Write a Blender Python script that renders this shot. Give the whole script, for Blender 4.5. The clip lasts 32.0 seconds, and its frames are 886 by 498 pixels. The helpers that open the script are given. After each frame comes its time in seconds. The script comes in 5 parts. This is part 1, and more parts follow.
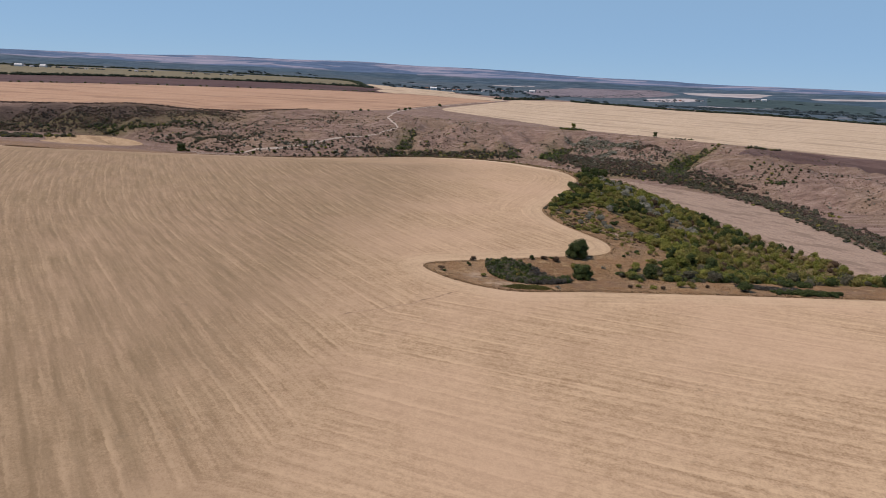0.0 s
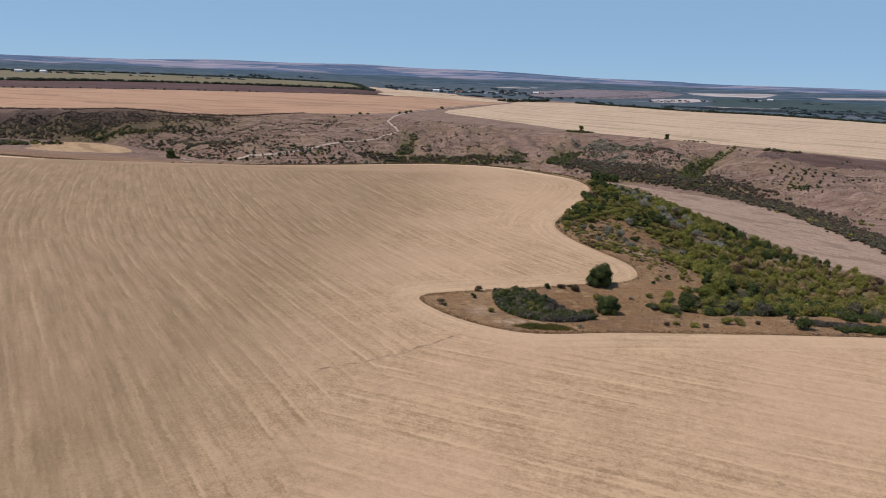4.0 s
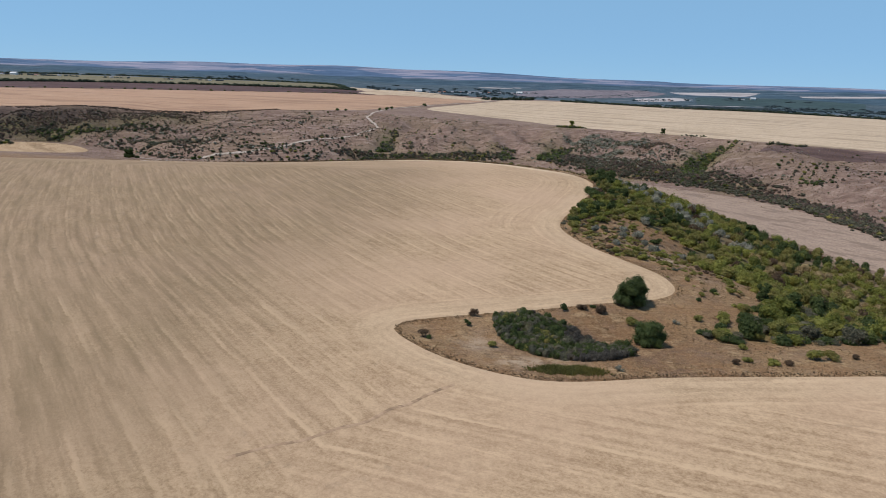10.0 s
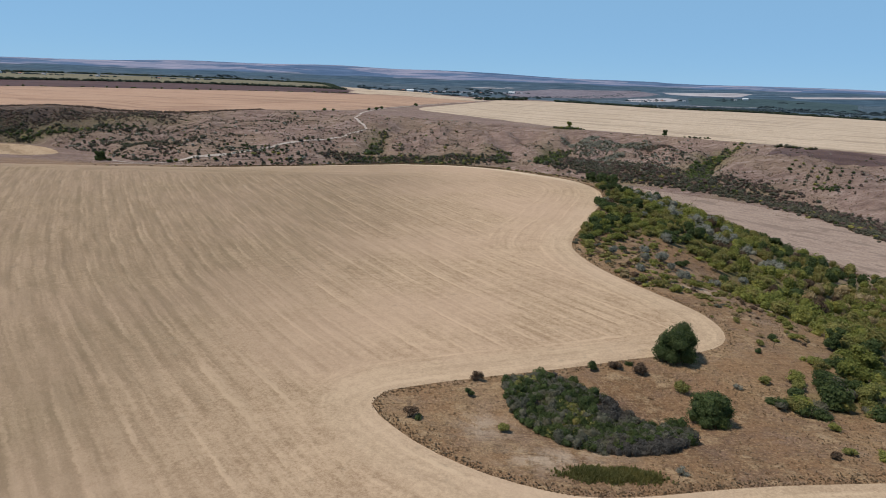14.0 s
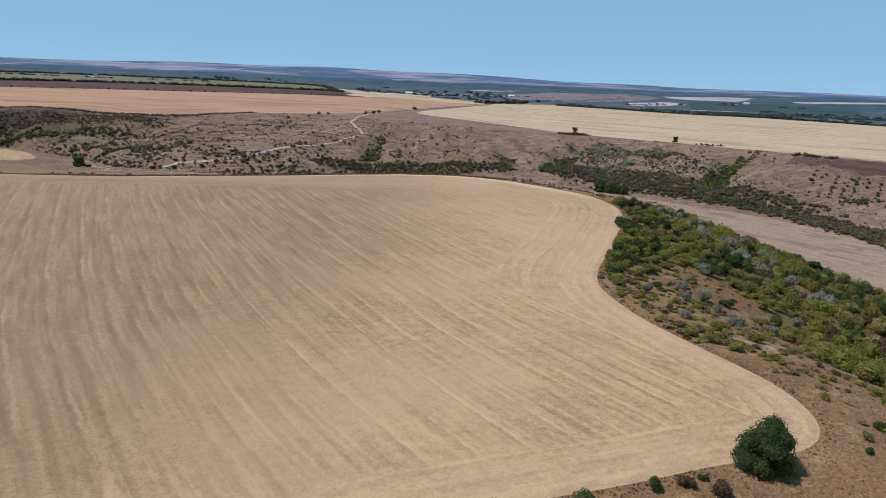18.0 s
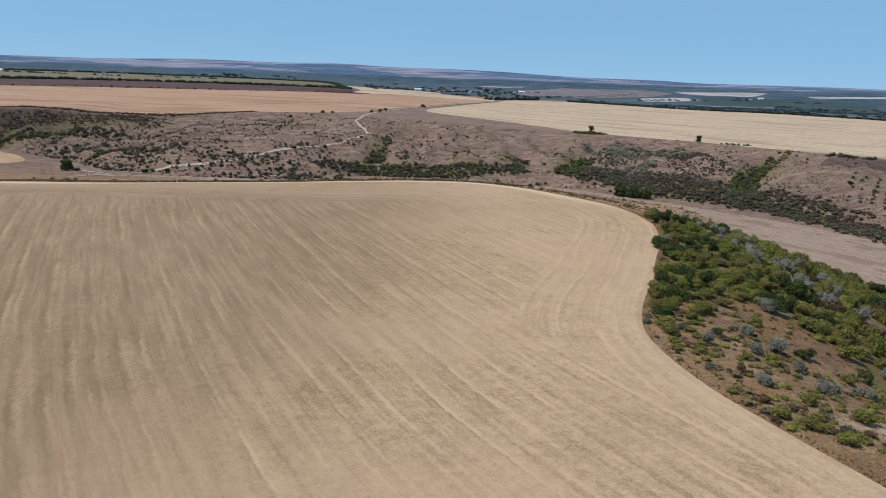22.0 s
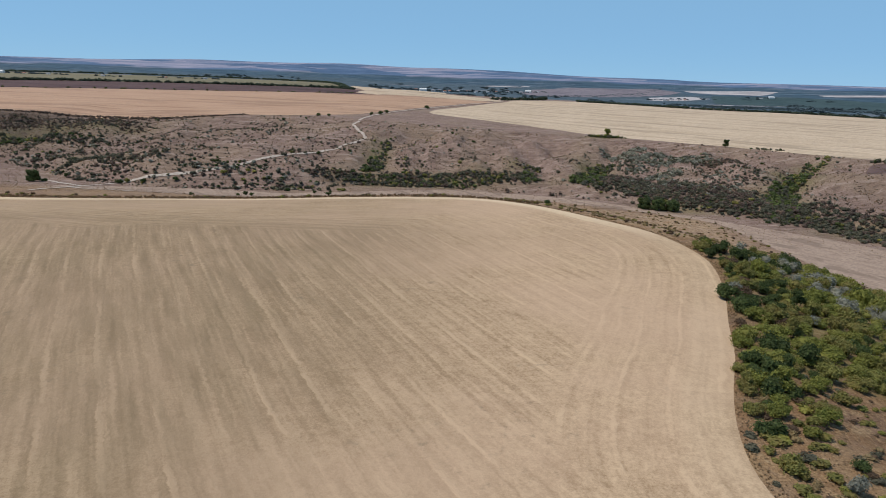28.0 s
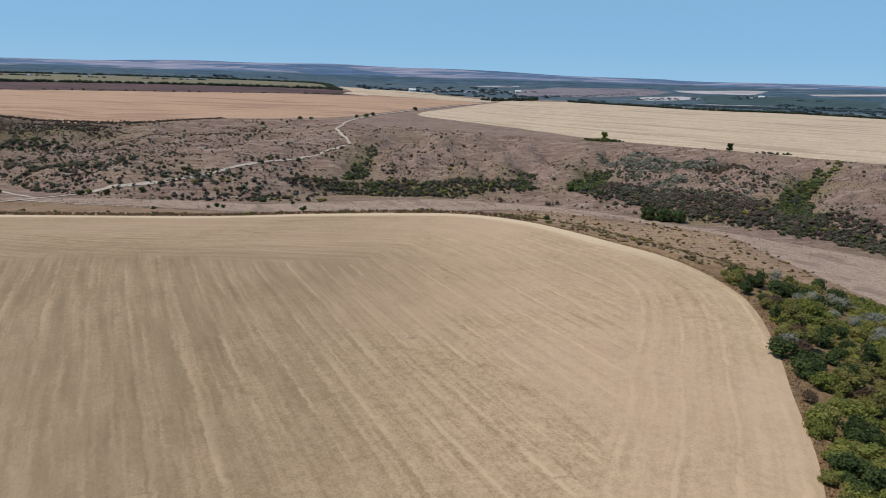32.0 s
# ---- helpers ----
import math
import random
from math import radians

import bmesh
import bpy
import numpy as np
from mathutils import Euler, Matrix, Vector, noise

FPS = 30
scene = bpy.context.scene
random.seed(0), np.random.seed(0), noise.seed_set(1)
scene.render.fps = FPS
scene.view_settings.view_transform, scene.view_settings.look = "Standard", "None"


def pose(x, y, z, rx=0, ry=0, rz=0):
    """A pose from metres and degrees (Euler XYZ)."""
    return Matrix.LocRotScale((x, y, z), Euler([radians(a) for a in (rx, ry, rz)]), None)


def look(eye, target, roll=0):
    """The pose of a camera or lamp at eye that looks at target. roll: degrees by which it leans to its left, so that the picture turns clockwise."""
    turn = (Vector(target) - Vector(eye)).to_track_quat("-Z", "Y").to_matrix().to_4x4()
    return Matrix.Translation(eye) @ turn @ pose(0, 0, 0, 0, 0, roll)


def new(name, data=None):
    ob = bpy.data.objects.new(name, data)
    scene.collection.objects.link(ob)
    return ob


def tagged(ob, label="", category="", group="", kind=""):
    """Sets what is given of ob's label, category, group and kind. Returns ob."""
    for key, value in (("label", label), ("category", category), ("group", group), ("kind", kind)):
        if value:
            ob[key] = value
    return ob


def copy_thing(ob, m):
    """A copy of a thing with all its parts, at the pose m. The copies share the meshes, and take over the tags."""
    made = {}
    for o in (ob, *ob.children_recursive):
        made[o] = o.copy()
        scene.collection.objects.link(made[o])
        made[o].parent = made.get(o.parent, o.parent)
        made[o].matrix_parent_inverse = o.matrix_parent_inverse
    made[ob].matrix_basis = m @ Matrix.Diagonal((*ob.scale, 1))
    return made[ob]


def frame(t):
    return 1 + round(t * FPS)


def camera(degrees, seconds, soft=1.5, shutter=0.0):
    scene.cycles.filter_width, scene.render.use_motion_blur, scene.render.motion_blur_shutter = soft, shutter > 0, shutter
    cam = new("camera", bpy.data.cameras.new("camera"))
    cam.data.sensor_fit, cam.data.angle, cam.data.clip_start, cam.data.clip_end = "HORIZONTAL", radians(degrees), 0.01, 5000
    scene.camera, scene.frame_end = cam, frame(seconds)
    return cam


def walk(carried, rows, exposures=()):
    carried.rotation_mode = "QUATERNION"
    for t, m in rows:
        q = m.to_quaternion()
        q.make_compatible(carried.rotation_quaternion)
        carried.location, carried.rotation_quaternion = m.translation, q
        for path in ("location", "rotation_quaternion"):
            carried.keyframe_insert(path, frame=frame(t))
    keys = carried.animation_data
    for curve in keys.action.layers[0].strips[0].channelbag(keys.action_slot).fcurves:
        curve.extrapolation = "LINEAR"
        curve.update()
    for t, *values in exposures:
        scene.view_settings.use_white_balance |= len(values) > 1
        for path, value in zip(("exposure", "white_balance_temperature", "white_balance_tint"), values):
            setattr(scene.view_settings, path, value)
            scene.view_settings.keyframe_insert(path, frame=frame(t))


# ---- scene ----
cam = camera(68.40, 32.0, soft=0.95)
# seconds, place, then degrees: tilt down, turn to the left, lean to the left
PATH = [
    (0, 0.00, 0.00, 45.00, 14.907, -0.000, 2.761),
    (0.5, 0.03, 3.29, 44.99, 14.897, 0.004, 2.629),
    (1, 0.15, 6.56, 45.01, 14.883, 0.020, 2.510),
    (1.5, 0.22, 9.82, 45.03, 14.875, 0.087, 2.411),
    (2, 0.36, 12.99, 45.05, 14.860, 0.155, 2.343),
    (2.5, 0.51, 16.09, 45.04, 14.834, 0.227, 2.298),
    (3, 0.63, 19.12, 44.95, 14.803, 0.298, 2.268),
    (3.5, 0.65, 22.08, 44.76, 14.768, 0.367, 2.246),
    (5.5, 0.53, 32.85, 42.26, 14.663, 0.319, 2.373),
    (6, 0.49, 35.69, 41.56, 14.656, 0.200, 2.316),
    (6.5, 0.49, 38.63, 40.89, 14.651, -0.023, 2.237),
    (7, 0.52, 41.67, 40.23, 14.628, -0.216, 2.156),
    (7.5, 0.55, 44.72, 39.55, 14.597, -0.384, 2.085),
    (8, 0.59, 47.70, 38.86, 14.573, -0.546, 2.028),
    (8.5, 0.58, 50.62, 38.23, 14.541, -0.674, 1.994),
    (9, 0.67, 53.54, 37.67, 14.540, -0.766, 1.978),
    (9.5, 0.68, 56.63, 37.18, 14.529, -0.863, 1.968),
    (10, 0.67, 59.65, 36.74, 14.509, -1.015, 1.962),
    (10.5, 0.60, 62.69, 36.34, 14.511, -1.133, 1.960),
    (11, 0.52, 65.81, 36.01, 14.516, -1.228, 1.963),
    (11.5, 0.48, 68.93, 35.74, 14.531, -1.336, 1.968),
    (12, 0.45, 72.14, 35.61, 14.550, -1.435, 1.985),
    (12.5, 0.48, 75.38, 35.59, 14.556, -1.523, 2.012),
    (13, 0.51, 78.67, 35.66, 14.538, -1.629, 2.042),
    (13.5, 0.57, 81.85, 35.77, 14.508, -1.713, 2.077),
    (14, 0.66, 84.90, 35.89, 14.495, -1.769, 2.119),
    (14.5, 0.68, 88.02, 36.01, 14.471, -1.823, 2.163),
    (16.5, 0.53, 100.40, 35.98, 14.308, -1.925, 2.331),
    (17, 0.49, 103.45, 36.05, 14.295, -1.939, 2.370),
    (17.5, 0.45, 106.45, 36.11, 14.288, -1.930, 2.401),
    (18, 0.48, 109.54, 36.20, 14.270, -1.906, 2.414),
    (18.5, 0.47, 112.76, 36.28, 14.334, -1.828, 2.398),
    (19, 0.56, 115.93, 36.34, 14.421, -1.743, 2.363),
    (19.5, 0.70, 119.04, 36.38, 14.489, -1.668, 2.319),
    (20, 0.83, 122.15, 36.42, 14.534, -1.592, 2.277),
    (20.5, 0.89, 125.28, 36.48, 14.569, -1.441, 2.244),
    (21, 0.97, 128.41, 36.55, 14.599, -1.292, 2.217),
    (21.5, 1.08, 131.55, 36.61, 14.622, -1.161, 2.193),
    (22, 1.16, 134.78, 36.66, 14.622, -1.060, 2.164),
    (22.5, 1.30, 138.08, 36.66, 14.637, -0.984, 2.124),
    (23, 1.43, 141.50, 36.65, 14.660, -0.909, 2.082),
    (23.5, 1.56, 144.86, 36.64, 14.673, -0.853, 2.045),
    (24, 1.62, 148.14, 36.62, 14.710, -0.827, 2.015),
    (24.5, 1.72, 151.26, 36.60, 14.749, -0.800, 2.000),
    (25, 1.83, 154.25, 36.60, 14.767, -0.775, 1.990),
    (25.5, 1.92, 157.23, 36.60, 14.770, -0.742, 1.981),
    (27.5, 2.27, 168.71, 36.74, 14.680, -0.545, 1.967),
    (28, 2.31, 171.56, 36.85, 14.671, -0.533, 1.946),
    (28.5, 2.35, 174.47, 36.96, 14.667, -0.575, 1.921),
    (29, 2.45, 177.43, 37.04, 14.658, -0.677, 1.878),
    (29.5, 2.58, 180.40, 37.09, 14.649, -0.779, 1.822),
    (30, 2.66, 183.47, 37.13, 14.626, -0.882, 1.760),
    (30.5, 2.76, 186.58, 37.17, 14.624, -1.019, 1.705),
    (31, 2.89, 189.79, 37.22, 14.625, -1.177, 1.680),
    (31.5, 3.09, 193.04, 37.32, 14.642, -1.335, 1.709),
    (32, 3.24, 196.38, 37.50, 14.642, -1.378, 1.794),
]
walk(cam, [(t, pose(x, y, z, 90 - tilt, 0, turn) @ pose(0, 0, 0, 0, 0, lean)) for t, x, y, z, tilt, turn, lean in PATH],
     exposures=((0, -0.06, 6980, 25), (3.5, -0.05, 6930, 24), (6, -0.02, 6570, 17.5), (10, 0.02, 6430, 15.5), (20, 0.01, 6400, 14.5), (32, 0.0, 6380, 13.5)))

# ---- sky and sun ----
SUN_HEIGHT, SUN_FROM = radians(61), Vector((-0.99, -0.08, 0)).normalized()
world = bpy.data.worlds.new("sky")
scene.world = world
world.use_nodes = True
nodes, links = world.node_tree.nodes, world.node_tree.links
sky = nodes.new("ShaderNodeTexSky")
sky.sky_type, sky.sun_disc = "NISHITA", False
sky.sun_elevation, sky.sun_rotation = SUN_HEIGHT, math.atan2(SUN_FROM.x, SUN_FROM.y)
sky.altitude, sky.air_density, sky.dust_density, sky.ozone_density = 3800, 0.8, 0.0, 8.0
nodes["Background"].inputs["Strength"].default_value = 0.122
tint = nodes.new("ShaderNodeMix")
tint.data_type, tint.blend_type = "RGBA", "MULTIPLY"
tint.inputs[0].default_value = 1.0
tint.inputs[7].default_value = (0.97, 1.0, 0.98, 1)
links.new(sky.outputs[0], tint.inputs[6])
# thin even haze of a dry summer noon
veil = nodes.new("ShaderNodeMix")
veil.data_type = "RGBA"
at = nodes.new("ShaderNodeTexCoord")
up = nodes.new("ShaderNodeSeparateXYZ")
links.new(at.outputs["Generated"], up.inputs[0])
thin = nodes.new("ShaderNodeMapRange")
thin.interpolation_type = "SMOOTHSTEP"
for key, v in (("From Min", 0.14), ("From Max", 0.62), ("To Min", 0.82), ("To Max", 0.30)):
    thin.inputs[key].default_value = v
links.new(up.outputs["Z"], thin.inputs["Value"])
links.new(thin.outputs[0], veil.inputs[0])
veil.inputs[7].default_value = (2.0, 3.92, 5.62, 1)
links.new(tint.outputs[2], veil.inputs[6])
links.new(veil.outputs[2], nodes["Background"].inputs["Color"])
sun = new("sun", bpy.data.lights.new("sun", "SUN"))
sun.data.energy, sun.data.angle, sun.data.color = 3.6, radians(0.53), (1.0, 0.965, 0.91)
sun.matrix_world = look(SUN_FROM * math.cos(SUN_HEIGHT) * 100 + Vector((0, 0, math.sin(SUN_HEIGHT) * 100)), (0, 0, 0))
scene.view_settings.exposure = 0.0


# ---- materials ----
def material(name, build, rough=0.9, thin=0.0):
    """A node material; build(tree) returns the sockets of its colour and, if it has relief, of a height in metres."""
    mat = bpy.data.materials.new(name)
    mat.use_nodes = True
    tree = Nodes(mat.node_tree)
    shader = mat.node_tree.nodes["Principled BSDF"]
    shader.inputs["Roughness"].default_value = rough
    shader.inputs["Specular IOR Level"].default_value = 0.15
    colour, relief = build(tree)
    mat.node_tree.links.new(colour, shader.inputs["Base Color"])
    if relief is not None:
        bump = mat.node_tree.nodes.new("ShaderNodeBump")
        bump.inputs["Strength"].default_value, bump.inputs["Distance"].default_value = 1.0, 1.0
        mat.node_tree.links.new(relief, bump.inputs["Height"])
        mat.node_tree.links.new(bump.outputs[0], shader.inputs["Normal"])
    if thin:
        # light passes through leaves
        glow, both = mat.node_tree.nodes.new("ShaderNodeBsdfTranslucent"), mat.node_tree.nodes.new("ShaderNodeMixShader")
        mat.node_tree.links.new(colour, glow.inputs["Color"])
        both.inputs[0].default_value = thin
        mat.node_tree.links.new(shader.outputs[0], both.inputs[1])
        mat.node_tree.links.new(glow.outputs[0], both.inputs[2])
        mat.node_tree.links.new(both.outputs[0], mat.node_tree.nodes["Material Output"].inputs["Surface"])
    return mat


class Nodes:
    """Short words for the nodes that the materials are made of."""

    def __init__(self, tree):
        self.tree = tree
        self.place = tree.nodes.new("ShaderNodeTexCoord").outputs["Object"]

    def put(self, socket, value):
        if hasattr(value, "links"):
            self.tree.links.new(value, socket)
        elif isinstance(value, (tuple, list)) and len(value) == 3 and socket.type == "RGBA":
            socket.default_value = (*value, 1)
        else:
            socket.default_value = value

    def noise(self, size, detail=3.0, rough=0.55, at=None, warp=0.0):
        n = self.tree.nodes.new("ShaderNodeTexNoise")
        n.inputs["Scale"].default_value, n.inputs["Detail"].default_value, n.inputs["Roughness"].default_value = 1 / size, detail, rough
        n.inputs["Distortion"].default_value = warp
        self.put(n.inputs["Vector"], at or self.place)
        return n.outputs["Fac"]

    def math(self, kind, a, b=0.0, c=0.0):
        n = self.tree.nodes.new("ShaderNodeMath")
        n.operation = kind
        for i, v in enumerate((a, b, c)):
            self.put(n.inputs[i], v)
        return n.outputs[0]

    def band(self, value, lo, hi, to_lo=0.0, to_hi=1.0):
        n = self.tree.nodes.new("ShaderNodeMapRange")
        n.interpolation_type = "SMOOTHSTEP"
        for key, v in (("Value", value), ("From Min", lo), ("From Max", hi), ("To Min", to_lo), ("To Max", to_hi)):
            self.put(n.inputs[key], v)
        return n.outputs[0]

    def mix(self, amount, a, b, kind="MIX"):
        n = self.tree.nodes.new("ShaderNodeMix")
        n.data_type, n.blend_type = "RGBA", kind
        self.put(n.inputs["Factor"], amount)
        self.put(n.inputs[6], a)
        self.put(n.inputs[7], b)
        return n.outputs[2]

    def attribute(self, name):
        n = self.tree.nodes.new("ShaderNodeAttribute")
        n.attribute_name = name
        return n.outputs["Fac"]

    def stretch(self, x, y, z=1.0, turn=0.0):
        """The place, turned about the upright axis and scaled along the axes."""
        n = self.tree.nodes.new("ShaderNodeMapping")
        n.vector_type = "TEXTURE"
        n.inputs["Rotation"].default_value[2] = radians(turn)
        n.inputs["Scale"].default_value = (x, y, z)
        self.put(n.inputs["Vector"], self.place)
        return n.outputs[0]

    def by_object(self):
        return self.tree.nodes.new("ShaderNodeObjectInfo").outputs["Random"]

    def by_island(self):
        return self.tree.nodes.new("ShaderNodeNewGeometry").outputs["Random Per Island"]


def stubble(light, dark, warm, lane=2.7):
    """Mown straw: soft bands of the harvester's passes, faint chaff lines, darker weedy patches."""
    def build(n):
        edge = n.attribute("edge")
        wander = n.math("ADD", n.math("MULTIPLY", n.math("SUBTRACT", n.noise(26, 3, 0.5), 0.5), 1.3), n.math("MULTIPLY", n.math("SUBTRACT", n.noise(1.6, 4, 0.7), 0.5), 1.1))
        strength = n.band(n.noise(9, 5, 0.65), 0.36, 0.64, 0.30, 1.0)
        along = n.tree.nodes.new("ShaderNodeSeparateXYZ")
        n.put(along.inputs[0], n.place)

        def track(u, x, y):
            v = n.tree.nodes.new("ShaderNodeCombineXYZ")
            n.put(v.inputs[0], u)
            n.put(v.inputs[1], n.math("MULTIPLY", along.outputs["X"], x))
            n.put(v.inputs[2], n.math("MULTIPLY", along.outputs["Y"], y))
            return v.outputs[0]

        def drive(at, gap):
            """Streaks along the machine's way: dark wheel bands between paler swaths, now and then a chaff line."""
            u = n.math("ADD", at, wander)
            long = track(u, 0.03, 0.03)
            fine, wide = n.noise(0.55, 3, 0.6, long), n.noise(1.3, 2, 0.5, long)
            turns = n.math("MULTIPLY", u, 6.2832 / gap)
            ruts = n.math("MULTIPLY", n.band(n.math("SINE", turns), -0.2, 1.0), n.band(wide, 0.35, 0.62, 0.03, 0.32))
            chaff = n.math("MULTIPLY", n.band(n.math("SINE", n.math("MULTIPLY", turns, 0.5)), 0.9, 1.0), n.band(n.noise(13, 4, 0.65), 0.38, 0.62, 0.0, 0.60))
            streaks = n.math("ADD", n.math("MULTIPLY", n.math("SUBTRACT", fine, 0.5), 0.9), n.math("MULTIPLY", n.math("SUBTRACT", wide, 0.5), 0.35))
            return n.math("ADD", streaks, n.math("MULTIPLY", n.math("SUBTRACT", chaff, ruts), strength)), n.noise(1.8, 5, 0.66, track(u, 0.09, 0.09))

        def choose(amount, a, b):
            return n.math("ADD", n.math("MULTIPLY", a, n.math("SUBTRACT", 1.0, amount)), n.math("MULTIPLY", b, amount))
        ragged = n.math("MULTIPLY", n.math("SUBTRACT", n.noise(6, 4, 0.6), 0.5), 1.3)
        (west, west_weed), (south, south_weed), (rim, rim_weed) = drive(n.attribute("lane"), lane), drive(n.attribute("cross"), lane), drive(edge, lane * 1.1)
        in_south = n.band(n.math("ADD", n.attribute("south"), n.math("MULTIPLY", ragged, 5.0)), -2.5, 2.5)
        at_rim = n.band(n.math("ADD", n.attribute("turn"), ragged), 0.25, 0.75)
        lanes_all = choose(at_rim, choose(in_south, west, south), n.math("MULTIPLY", rim, 0.75))
        weed = choose(at_rim, choose(in_south, west_weed, south_weed), rim_weed)
        fleck = n.noise(0.30, 4, 0.72)
        tuft = n.noise(1.3, 4, 0.72)
        blotch = n.noise(7, 5, 0.62)
        amount = n.math("ADD", lanes_all, n.math("MULTIPLY", n.math("SUBTRACT", blotch, 0.5), 0.7))
        amount = n.math("ADD", amount, n.math("MULTIPLY", n.math("SUBTRACT", fleck, 0.5), 1.55))
        amount = n.math("ADD", amount, n.math("MULTIPLY", n.math("SUBTRACT", tuft, 0.5), 1.15))
        colour = n.mix(n.band(amount, -0.68, 0.44), dark, light)
        colour = n.mix(n.band(n.noise(48, 4, 0.55), 0.40, 0.62, 0.0, 0.6), colour, warm)
        # aftergrowth of weeds between the rows, thicker in the west of the field
        weedy = n.attribute("weeds")
        thick = n.math("ADD", n.math("MULTIPLY", n.band(weed, 0.30, 0.70), 0.50), n.math("MULTIPLY", n.band(lanes_all, 0.3, -0.6), 0.34))
        colour = n.mix(n.math("MULTIPLY", weedy, n.math("ADD", n.math("MULTIPLY", thick, 0.55), 0.40)), colour, n.mix(n.noise(22, 3), (0.190, 0.128, 0.073), (0.186, 0.135, 0.071)))
        patch = n.math("MULTIPLY", n.band(n.noise(2.2, 5, 0.7), 0.56, 0.70), n.band(n.noise(30, 3), 0.48, 0.66))
        colour = n.mix(n.math("MULTIPLY", patch, 0.46), colour, (0.15, 0.118, 0.075))
        # the turning strip beside the rim is more trodden and paler
        strip = n.band(n.math("ADD", edge, n.math("MULTIPLY", n.noise(4, 3), 4)), 6, 10, 1.0, 0.0)
        colour = n.mix(n.math("MULTIPLY", strip, n.band(along.outputs["Y"], 320, 365, 0.12, 0.7)), colour, (0.62, 0.485, 0.31))
        relief = n.math("ADD", n.math("MULTIPLY", fleck, 0.05), n.math("ADD", n.math("MULTIPLY", tuft, 0.09), n.math("MULTIPLY", lanes_all, 0.04)))
        return colour, relief
    return build


def plain_field(one, two, turn, along=60, across=7, fine=1.2, speck=0.22):
    """A far field: streaks of drilling or ploughing over broad tones."""
    def build(n):
        rows = n.noise(1, 4, 0.6, n.stretch(across, along, 10, turn))
        colour = n.mix(n.band(rows, 0.36, 0.64), one, two)
        colour = n.mix(n.band(n.noise(60, 5, 0.6), 0.4, 0.7, 0, 0.4), colour, two)
        grain = n.noise(fine, 4, 0.7)
        colour = n.mix(n.band(grain, 0.42, 0.66, 0.0, speck), colour, tuple(0.6 * c for c in one))
        # long thin wheel lines and thin patches along the rows
        lines = n.noise(1, 3, 0.6, n.stretch(across * 3, along * 3, 10, turn))
        colour = n.mix(n.band(lines, 0.55, 0.60, 0.0, 0.65), colour, tuple(0.66 * c for c in one))
        return colour, n.math("MULTIPLY", grain, 0.12)
    return build


